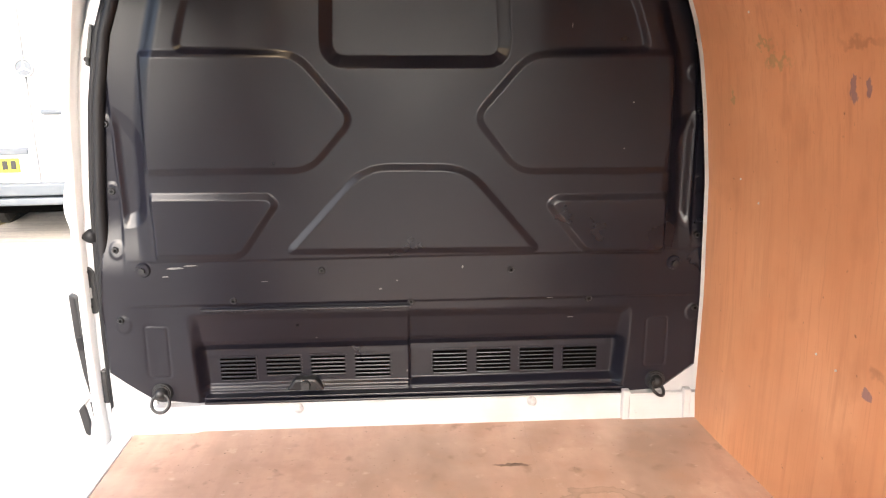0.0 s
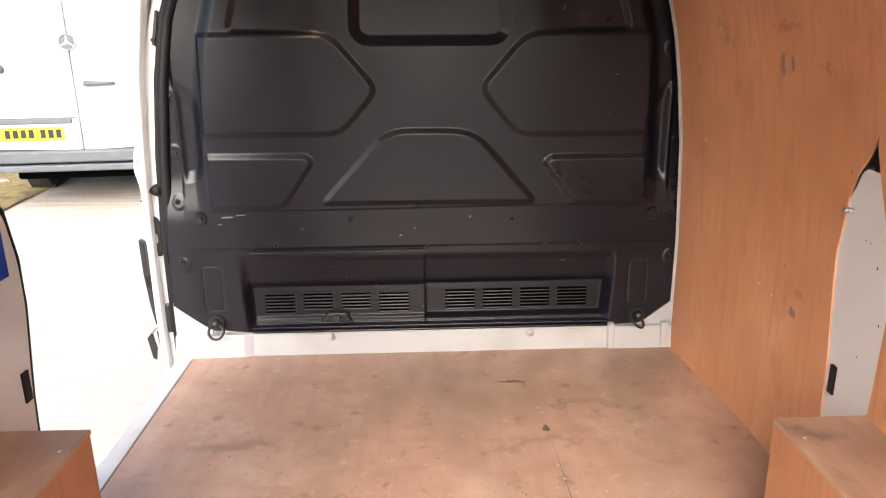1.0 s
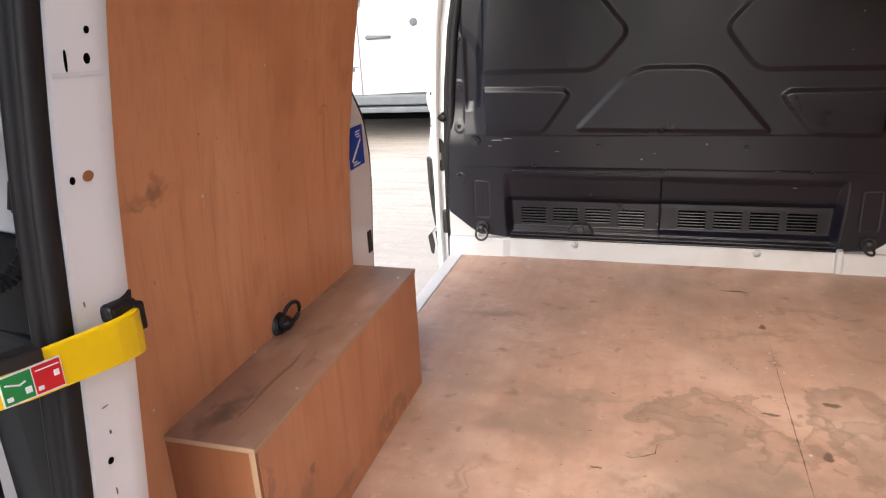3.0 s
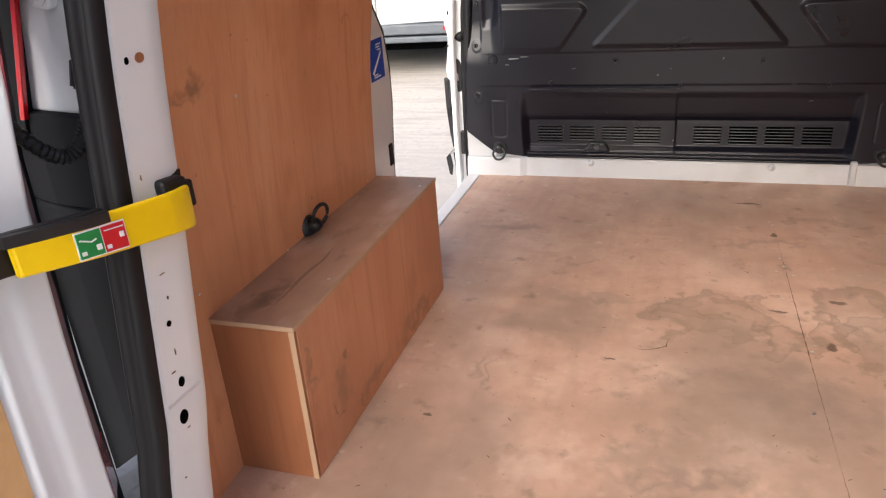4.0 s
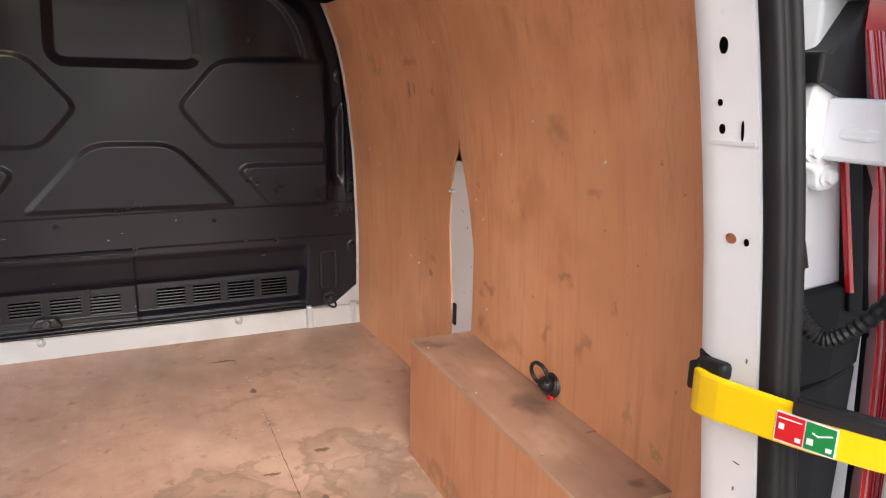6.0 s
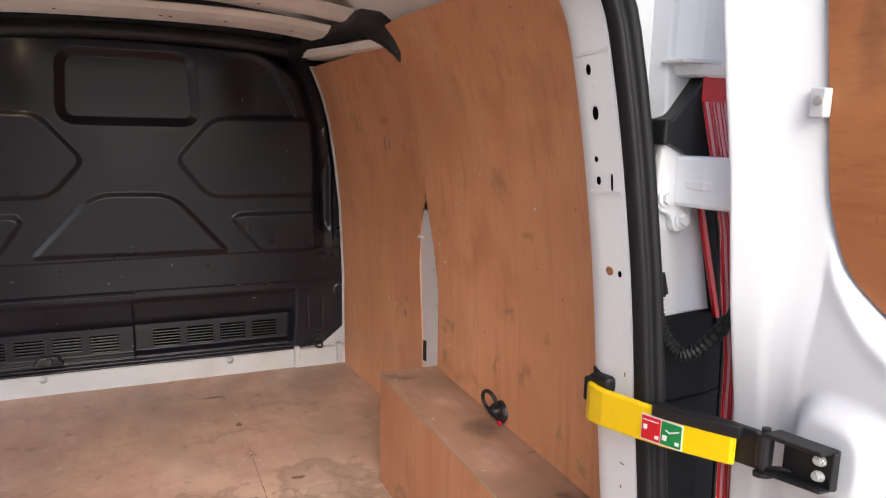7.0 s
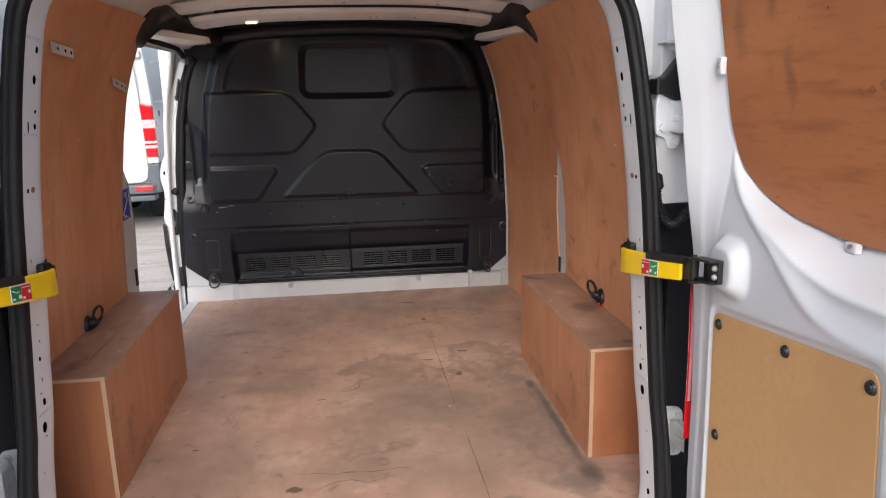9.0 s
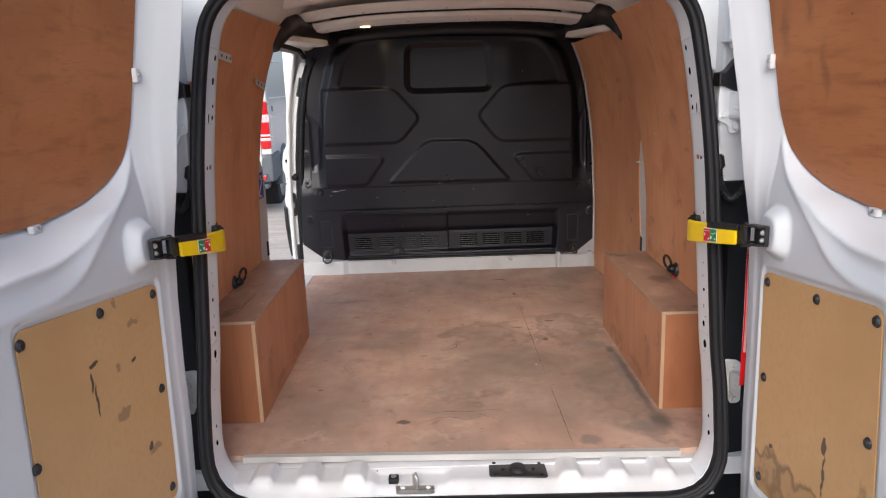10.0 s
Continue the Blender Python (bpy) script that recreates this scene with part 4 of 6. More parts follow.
# ---- plywood linings ----
def lining(name, s, y0, y1, z0, z1, label, top=None, cut=None):
    ys_ = list(np.linspace(y0, y1, 30))
    n = 30

    def fn(y, k):
        zt = z1 if top is None else top(y)
        z = z0 + (zt - z0) * k / n
        yy = y if cut is None else cut(y, z)
        return (s * wall_x(yy, z) + drift(yy), yy, z)
    th = thing(name, (0, 0, 0), label, "wall lining", "plywood linings")
    ob = part("board", sheet(fn, ys_, list(range(n + 1))), WALL_PLY, th, smooth=True)
    if ob.data.polygons[0].normal.x * s > 0:
        ob.data.flip_normals()
    thick(ob, 0.006, -1)
    crisp = ob.modifiers.new("crisp_edges", "EDGE_SPLIT")
    crisp.split_angle = radians(35)
    rr = random.Random(int(y0 * 100) + s)
    for k in range(7):
        y, z = rr.uniform(y0 - 0.06, y1 + 0.06), rr.choice((0.42, 0.75, 0.95, 1.2)) + rr.uniform(-0.05, 0.05)
        part("screw", disc((s * (wall_x(y, z) - 0.0005) + drift(y), y, z), (-s, 0, 0), 0.003, 0.003, 10), GREY_METAL, th)
    return th


def edge_front(z):
    return interp(z, [0.3, 0.5, 0.64, 0.80, 0.88, 0.91], [-0.925, -0.910, -0.906, -0.946, -1.032, -1.0566])


def edge_rear(z):
    return interp(z, [0.3, 0.37, 0.60, 0.675, 0.83, 0.90], [-1.12, -1.13, -1.152, -1.135, -1.080, -1.0564])


def cut_front(y, z):
    return 0.0 + (edge_front(z)) * (0.02 - y) / 1.09


def cut_rear(y, z):
    k = (-1.055 - y) / 1.12
    return edge_rear(z) + (-2.195 - edge_rear(z)) * k


lining("wall_lining", 1, 0.02, -1.07, 0.0, 1.33, "orange-brown plywood wall lining with paint scuffs", top=lambda y: 1.335 - 0.03 * y, cut=cut_front)
lining("wall_lining", 1, -1.055, -2.175, 0.0, 1.36, "orange-brown plywood wall lining behind the wheel box", top=lambda y: 1.395, cut=cut_rear)
lining("wall_lining", -1, -1.02, -2.175, 0.0, 1.36, "dark orange plywood wall lining beside the side doorway", top=lambda y: 1.395,
       cut=lambda y, z: interp(z, [0.39, 0.64, 0.845, 1.1, 1.2], [-1.13, -1.12, -1.08, -1.05, -1.03]) + (-2.195 - interp(z, [0.39, 0.64, 0.845, 1.1, 1.2], [-1.13, -1.12, -1.08, -1.05, -1.03])) * (-1.02 - y) / 1.155)

# ---- wheel boxes ----
def wheel_box(s, xi, y0, y1, h, label):
    t = 0.012
    wb = thing("wheel_box", (s * xi, (y0 + y1) / 2, 0), label, "wheel box", "plywood wheel boxes")
    xo = 0.905

    def bx(lo, hi, b=0.0008):
        return box((min(s * lo[0], s * hi[0]), lo[1], lo[2]), (max(s * lo[0], s * hi[0]), hi[1], hi[2]), b, 1)
    part("side_board", bx((xi, y1 + t, 0.001), (xi + t, y0, h - t)), BOX_PLY, wb)
    part("end_board", bx((xi + 0.001, y1 + 0.001, 0.001), (xo, y1 + t, h - t)), SHADED_PLY, wb, "reddish plywood end board, darkened to stand in for shade")
    part("end_board", bx((xi + t, y0 - t, 0.001), (xo, y0 - 0.001, h - t)), BOX_PLY, wb)
    part("lid", bx((xi - 0.002, y1 - 0.001, h - t), (xo, y0, h)), LID_PLY, wb, "scuffed brown plywood lid")
    part("lid_edge", bx((xi - 0.0028, y1 - 0.001, h - t + 0.002), (xi - 0.0018, y0, h - 0.0012), 0), PLY_EDGE, wb, "pale layered plywood edge")
    part("lid_edge", bx((xi, y1 - 0.0018, h - t + 0.002), (xo, y1 - 0.0008, h - 0.0012), 0), PLY_EDGE, wb, "pale layered plywood edge")
    part("board_edge", bx((xi, y1 + 0.0002, 0.001), (xi + t, y1 + 0.0012, h - t), 0), PLY_EDGE, wb, "pale layered plywood edge")
    for k in range(3):
        part("screw", disc((s * (xi + 0.02), y0 - 0.08 - k * 0.3, h + 0.0005), (0, 0, 1), 0.0035, 0.002, 8), STEEL, wb)
    return wb


wheel_box(-1, 0.698, -1.128, -2.010, 0.373, "boxed-in wheel arch of orange plywood with a scuffed lid")
wheel_box(1, 0.679, -1.125, -2.004, 0.356, "boxed-in wheel arch of orange plywood with a dirty lid")
lashing_ring((0.858, -1.588, 0.388), (-1, 0, 0.25), (-0.3, 0.5, 1), "black lashing ring with red tag above the wheel box")
part("tag", box((0.840, -1.608, 0.358), (0.848, -1.594, 0.368), 0.002), RED, bpy.data.objects["lashing_ring.002"], "small red tag")
lashing_ring((-0.886, -1.572, 0.390), (1, 0, 0.25), (0.3, 0.5, 1), "black lashing ring on the lining above the wheel box")

REAR_FROM = set(bpy.data.objects)

# ---- rear door frame ----
FRAME_L = [(0.0, 1.43), (0.52, 1.43), (0.655, 1.34), (0.690, 1.14), (0.714, 0.90), (0.722, 0.72), (0.735, 0.35), (0.742, 0.25), (0.742, -0.058), (0.0, -0.058)]


def frame_y(z):
    return interp(z, [-0.1, 0.0, 0.35, 0.72, 0.9, 1.2, 1.45], [-0.15, -0.12, -0.055, -0.015, 0.0, 0.027, 0.05])


half = rounded(FRAME_L + [(-x, z) for x, z in FRAME_L[-2:0:-1]], [0, 0.12, 0.2, 0.1, 0.1, 0.1, 0.1, 0.05, 0.15, 0, 0.15, 0.05, 0.1, 0.1, 0.1, 0.1, 0.2, 0.12], 6)
half = [p for i, p in enumerate(half) if (Vector(p) - Vector(half[i - 1])).length > 0.004]
fine = []
for i in range(len(half)):
    a, b = Vector(half[i]), Vector(half[(i + 1) % len(half)])
    n = max(1, int((b - a).length / 0.05))
    fine += [a.lerp(b, k / n) for k in range(n)]


def sweep(profile, closed=False):
    """Sweeps (outward, y) points round the rear opening."""
    bm = bmesh.new()
    rings = []
    k = len(fine)
    for i, p in enumerate(fine):
        d = (fine[(i + 1) % k] - fine[i - 1]).normalized()
        nrm = Vector((-d.y, d.x))
        if nrm.dot(p - Vector((0, 0.67))) < 0:
            nrm = -nrm
        rings.append([bm.verts.new((p.x + nrm.x * o, y + frame_y(p.y), p.y + nrm.y * o)) for o, y in profile])
    m = len(profile)
    for i in range(k):
        a, b = rings[i], rings[(i + 1) % k]
        for j in range(m if closed else m - 1):
            bm.faces.new((a[j], b[j], b[(j + 1) % m], a[(j + 1) % m]))
    return bm


rear = thing("rear_door_frame", (0, -2.2, -0.1), "white steel rear door frame with a black rubber seal", "door frame", kind="structure")
flange = part("flange", sweep([(0.03, -2.155), (0.004, -2.166), (0.0, -2.178), (0.0, -2.20), (0.0, -2.266), (0.010, -2.276), (0.026, -2.278)]), WHITE, rear, smooth=True)
thick(flange, 0.003, 0)
es = flange.modifiers.new("crisp_folds", "EDGE_SPLIT")
es.split_angle = radians(20)
part("door_seal", sweep([(0.004, -2.266), (-0.004, -2.276), (-0.002, -2.294), (0.005, -2.304), (0.0095, -2.297), (0.011, -2.308), (0.019, -2.316), (0.027, -2.310), (0.031, -2.295), (0.030, -2.27)], True), RUBBER, rear, "black rubber door seal", smooth=True)


def edge_x(z):
    pts = sorted([(p.y, p.x) for p in fine if p.x > 0.3 and -0.05 < p.y < 1.38])
    return interp(z, [a for a, b in pts], [b for a, b in pts])


def frame_mark(s, z, y, w, h, material, name, parent=rear):
    """An oval hole on the flange, w along y, h up."""
    x = edge_x(z) + 0.0005
    y = y - 0.026
    pts = [(frame_y(z) + y + math.cos(a) * w / 2, z + math.sin(a) * h / 2) for a in np.linspace(0, 2 * math.pi, 14, endpoint=False)]
    lo, hi = sorted((s * (x - 0.0032), s * (x + 0.002)))
    bm_ = prism(pts, 0, lo, hi)
    for v in bm_.verts:
        v.co.x += s * (edge_x(v.co.z) - edge_x(z))
    return part(name, bm_, material, parent)


for s in (1, -1):
    for z, y, w, h in ((1.215, -2.185, 0.011, 0.016), (1.150, -2.190, 0.014, 0.021), (1.080, -2.180, 0.008, 0.009), (1.047, -2.182, 0.010, 0.013), (0.907, -2.194, 0.018, 0.014), (0.907, -2.220, 0.008, 0.010),
                       (0.52, -2.21, 0.010, 0.010), (0.415, -2.20, 0.014, 0.018), (0.355, -2.205, 0.020, 0.026), (0.14, -2.205, 0.008, 0.010), (0.09, -2.205, 0.014, 0.016)):
        frame_mark(s, z, y, w, h, SHADED_PLY if z == 0.907 and w == 0.018 else VOID, "hole")
    frame_mark(s, 1.047, -2.216, 0.004, 0.026, VOID, "slot")
    for z in (1.026, 0.385, 1.235):
        x = edge_x(z)
        lo, hi = sorted((s * (x - 0.0035), s * (x + 0.012)))
        part("panel_joint", prism([(frame_y(z) - 2.182, z), (frame_y(z) - 2.262, z + 0.004), (frame_y(z) - 2.262, z + 0.009), (frame_y(z) - 2.182, z + 0.005)], 0, lo, hi), WHITE_WORN, rear)

for s in (1, -1):
    for z0_, z1_, ya_, yb_ in ((0.872, 0.942, -2.186, -2.262), (1.130, 1.172, -2.205, -2.232)):
        ring_ = rounded([(ya_, z0_), (yb_, z0_), (yb_, z1_), (ya_, z1_)], 0.010, 4)
        part("pressed_rim", tube([(s * (edge_x(z) + 0.0010), y + frame_y(z) - 0.0, z) for y, z in ring_], 0.0022, 6, True), WHITE, rear, smooth=True)

    pk = [(-2.166, 0.736), (-2.176, 0.735), (-2.190, 0.732), (-2.198, 0.726), (-2.200, 0.718), (-2.200, 0.690), (-2.166, 0.690)]
    bm_ = prism([(y + frame_y(z), z) for y, z in pk], 0, -0.0022, 0.004)
    for v in bm_.verts:
        v.co.x = s * (edge_x(v.co.z) + v.co.x)
    part("strap_pocket", bm_, RUBBER, rear)

    for z, y, w, h in ((0.47, -2.205, 0.002, 0.012), (0.44, -2.215, 0.010, 0.002), (0.60, -2.21, 0.012, 0.0015), (0.56, -2.205, 0.003, 0.006), (0.33, -2.195, 0.008, 0.002), (0.25, -2.21, 0.004, 0.003), (0.75, -2.225, 0.002, 0.008)):
        frame_mark(s, z, y, w, h, DIRT, "scuff")

# rear sill with pressed ribs, striker and cover plate
sill = thing("rear_sill", (0, -2.33, -0.06), "scuffed white pressed steel rear sill", "sill", kind="structure")


def sill_pt(x, y):
    z = -0.030 - 0.03 * smooth01((-2.37 - y) / 0.05) - 0.012 * smooth01((y + 2.29) / 0.02)
    for c in (-0.605, -0.468, -0.332, 0.317, 0.456, 0.596):
        z += 0.021 * smooth01((0.036 - abs(x - c)) / 0.014) * smooth01((y + 2.39) / 0.02) * smooth01((-2.275 - y) / 0.01)
    z -= 0.012 * smooth01((0.12 - abs(x + 0.16)) / 0.02) * smooth01((-2.30 - y) / 0.02)
    return (x, y, z)


thick(part("tread", sheet(sill_pt, list(np.linspace(-0.73, 0.73, 150)), list(np.linspace(-2.22, -2.425, 30))), WHITE_WORN, sill, smooth=True), 0.004, 1)
for x, y in ((-0.551, -2.305), (-0.277, -2.308), (0.036, -2.304), (0.267, -2.320), (0.536, -2.326)):
    part("slot", box((x - 0.012, y - 0.003, -0.034), (x + 0.012, y + 0.003, sill_pt(x, y)[2] + 0.0015)), VOID, sill)
cov = part("cover_plate", prism(rounded([(0.078, -2.275), (0.250, -2.283), (0.252, -2.375), (0.076, -2.365)], 0.012), 2, -0.03, -0.022, 0.002), PLASTIC, sill, "black plastic lamp cover plate")
part("cover_boss", disc((0.164, -2.328, -0.018), (0, 0, 1), 0.028, 0.014, 20, 0.024, 0.003), PLASTIC, cov)
for dx, dy in ((-0.07, 0.035), (0.07, 0.03), (-0.07, -0.032), (0.07, -0.035), (-0.045, 0.0), (0.048, 0.0)):
    part("cover_screw", disc((0.164 + dx, -2.328 + dy, -0.021), (0, 0, 1), 0.006, 0.004, 10), RUBBER, cov)
stk = thing("door_striker", (-0.15, -2.385, -0.045), "zinc steel door striker with a black bump stop", "door striker")
part("base_plate", prism(rounded([(-0.205, -2.365), (-0.095, -2.365), (-0.088, -2.405), (-0.205, -2.405)], 0.01), 2, -0.052, -0.040), STEEL, stk)
part("loop", tube([(-0.150, -2.372, -0.042), (-0.150, -2.372, -0.012), (-0.146, -2.380, 0.0), (-0.142, -2.388, -0.012), (-0.142, -2.390, -0.042)], 0.006, 8), STEEL, stk, smooth=True)
for x in (-0.185, -0.108):
    part("screw", disc((x, -2.388, -0.038), (0, 0, 1), 0.009, 0.005, 12, 0.006), GREY_METAL, stk)
bs = part("bump_stop", box((-0.228, -2.372, -0.045), (-0.198, -2.340, -0.022), 0.004), RUBBER, stk)
part("stop_screw", disc((-0.213, -2.356, -0.0215), (0, 0, 1), 0.008, 0.004, 12), STEEL, bs)

# ---- rear doors ----
def door_ply_x(y, z):
    return 0.776 + 0.17 * (-2.53 - y) + 0.17 * (1.161 - z)


WIN = [(-2.545, 1.50), (-2.545, 1.05), (-2.565, 0.965), (-2.62, 0.91), (-2.70, 0.873), (-2.83, 0.848), (-3.15, 0.842), (-3.15, 1.50)]


def door_edge(z):
    return np.interp(z, [-0.16, -0.05, 0.2, 0.385, 0.576, 0.757, 0.9, 1.08, 1.19, 1.46], [0.808, 0.806, 0.797, 0.797, 0.792, 0.780, 0.756, 0.734, 0.714, 0.670])


def rear_door(s, dy, label, board, blank, skew):
    d = thing("rear_door", (s * 0.80, -2.45 + dy, -0.15), label, "van door", "rear doors")
    uy = np.concatenate([np.linspace(-2.445, -2.452, 4), np.linspace(-2.455, -3.20, 230)])
    vz = np.linspace(-0.16, 1.46, 330)
    Yg, Zg = np.meshgrid(uy, vz, indexing="ij")
    sd = signed(Yg, Zg, rounded(WIN, 0.03))
    edge = door_edge(Zg) - (0.012 if s < 0 else 0.0)
    inward = np.clip((-2.452 - Yg) / 0.095, 0, 1)
    # beside the window the inner skin runs straight up to the blank's edge
    beside = step_np((Zg - 0.80) / 0.30)
    low = edge * (1 - inward) + (0.785 + (0.0046 + 0.17 * (1.161 - Zg)) * beside) * inward + 0.006 * np.clip((Yg + 2.452) / 0.007, 0, 1) ** 2
    low += 0.0025 * step_np((-2.485 - Yg) / 0.02) * (1 - step_np((-2.515 - Yg) / 0.03))
    win = 0.776 + 0.17 * (-2.53 - Yg) + 0.17 * (1.161 - Zg) + 0.014
    # pressed creases: one runs diagonally down from the window's corner, a second branches off below the ledge
    CREASE = rounded([(-2.533, 1.55), (-2.533, 1.05), (-2.551, 0.962), (-2.606, 0.902), (-2.675, 0.862), (-2.732, 0.828), (-2.785, 0.790), (-2.85, 0.745), (-2.90, 0.728), (-2.96, 0.718), (-3.25, 0.725), (-3.25, 1.55)], 0.03)
    BRANCH = rounded([(-2.537, 1.55), (-2.537, 1.05), (-2.556, 0.963), (-2.611, 0.905), (-2.68, 0.866), (-2.745, 0.845), (-2.79, 0.820), (-2.855, 0.797), (-2.915, 0.784), (-3.25, 0.790), (-3.25, 1.55)], 0.03)
    s1, s2 = -signed(Yg, Zg, CREASE), -signed(Yg, Zg, BRANCH)
    outw = np.maximum(sd, 0)
    lift = 0.012 * step_np(s1 / 0.05) * (1 - beside)
    f2 = np.clip(np.maximum(s2, 0) / np.maximum(np.maximum(s2, 0) + outw, 0.010), 0, 1)
    f2 = 0.5 * f2 + 0.5 * step_np(f2)
    Xd = (low + lift) * (1 - f2) + win * f2
    Xd -= 0.0035 * np.exp(-(s1 / 0.011) ** 2) * (1 - beside) + 0.0030 * np.exp(-(s2 / 0.011) ** 2) * step_np((-2.70 - Yg) / 0.05)
    # block that carries the check strap
    bump = step_np((0.070 - (np.abs(Yg + 2.614) ** 3 + np.abs((Zg - 0.756) * 1.0) ** 3) ** (1 / 3)) / 0.032)
    Xd -= 0.030 * bump
    # flat for the lower panel
    pan = rounded([(-2.535, 0.652), (-3.056 if s > 0 else -3.095, 0.710), (-3.106, 0.10), (-2.558, 0.035)], 0.03)
    Xd += 0.008 * step_np(-signed(Yg, Zg, pan) / 0.01 + 0.5)
    Pd = np.stack([s * Xd, Yg + dy, Zg], -1)
    if s < 0:
        Pd = Pd[::-1]
        uu = uy[::-1]
    else:
        uu = uy
    shell = relief("inner_skin", uu, vz, Pd, np.ones((len(uu) - 1, len(vz) - 1), bool), TONED_WHITE, d)
    lo, hi = sorted((s * 0.905, s * 0.925))
    part("outer_skin", box((lo, -3.20 + dy, -0.16), (hi, -2.448 + dy, 1.46), 0.006), WHITE, d)
    off = 0.012 if s < 0 else 0.0
    he = part("hinge_edge", sheet(lambda z, k: (s * (float(door_edge(z)) - off + 0.007 if k == 0 else 0.906), -2.4455 + dy - 0.004 * k, z), list(np.linspace(-0.16, 1.46, 24)), [0, 1]), TONED_WHITE, d)
    thick(he, 0.003, 0)
    # window blank
    inner = [(y, z) for y, z in rounded([(-2.548, 1.45), (-2.548, 1.05), (-2.568, 0.965), (-2.623, 0.913), (-2.70, 0.877), (-2.83, 0.852), (-3.14, 0.846), (-3.14, 1.45)], 0.03)]
    bmw = bmesh.new()
    for off in (0.0, 0.006):
        vsx = [bmw.verts.new((s * (door_ply_x(y, z) + off), y + dy, z)) for y, z in inner]
        bmw.faces.new(vsx)
    n = len(inner)
    vl = list(bmw.verts)
    for i in range(n):
        bmw.faces.new((vl[i], vl[(i + 1) % n], vl[n + (i + 1) % n], vl[n + i]))
    part("window_blank", bmw, blank, d, "brown plywood window blank")
    # lower hardboard panel with push plugs
    pin = rounded([(-2.545, 0.640), (-3.045 if s > 0 else -3.085, 0.697), (-3.095, 0.11), (-2.566, 0.045)], [0.03, 0.03, 0.03, 0.03])
    lo, hi = sorted((s * 0.788, s * 0.7925))
    trim = part("trim_panel", prism([(y + dy, z) for y, z in pin], 0, lo, hi, 0.0012), board, d, "tan hardboard trim panel with scuffs")
    for (y, z) in ((-2.572, 0.618), (-2.812, 0.645), (-3.032, 0.668), (-2.588, 0.365), (-3.045, 0.420), (-2.598, 0.085), (-3.06, 0.15)):
        part("push_plug", disc((s * 0.785, y + dy - (0.045 if s < 0 and y < -3.0 else 0.0), z), (-s, 0, 0), 0.0135, 0.008, 16, 0.009, 0.002), PLASTIC, trim)
    for (y, z, ax) in ((-2.543, 1.165, 0), (-2.845, 0.845, 1)):
        x = door_ply_x(y, z) - 0.006
        if ax == 0:
            b = box((-0.007, -0.010, -0.017), (0.006, 0.010, 0.017), 0.002)
        else:
            b = box((-0.008, -0.015, -0.009), (0.006, 0.015, 0.009), 0.003)
        bmesh.ops.translate(b, verts=b.verts, vec=(s * x, y + dy, z))
        clip = part("retaining_clip", b, WHITE_WORN, d)
        part("screw", disc((s * (x - 0.0080), y + dy - 0.002, z + 0.002), (-s, 0, 0.4), 0.0055, 0.005, 10), STEEL, clip)
    for ob in d.children_recursive:
        for v in ob.data.vertices:
            v.co.x += s * skew * (-2.50 - v.co.y - BASE[ob].y)
    return d


rear_door(1, 0.025, "white open van rear door with plywood window blank and stained hardboard panel", HARDBOARD, DOOR_PLY, 0.0)
rear_door(-1, 0.035, "white open van rear door with plywood window blank and scuffed hardboard panel", HARDBOARD_B, DOOR_PLY_B, 0.085)

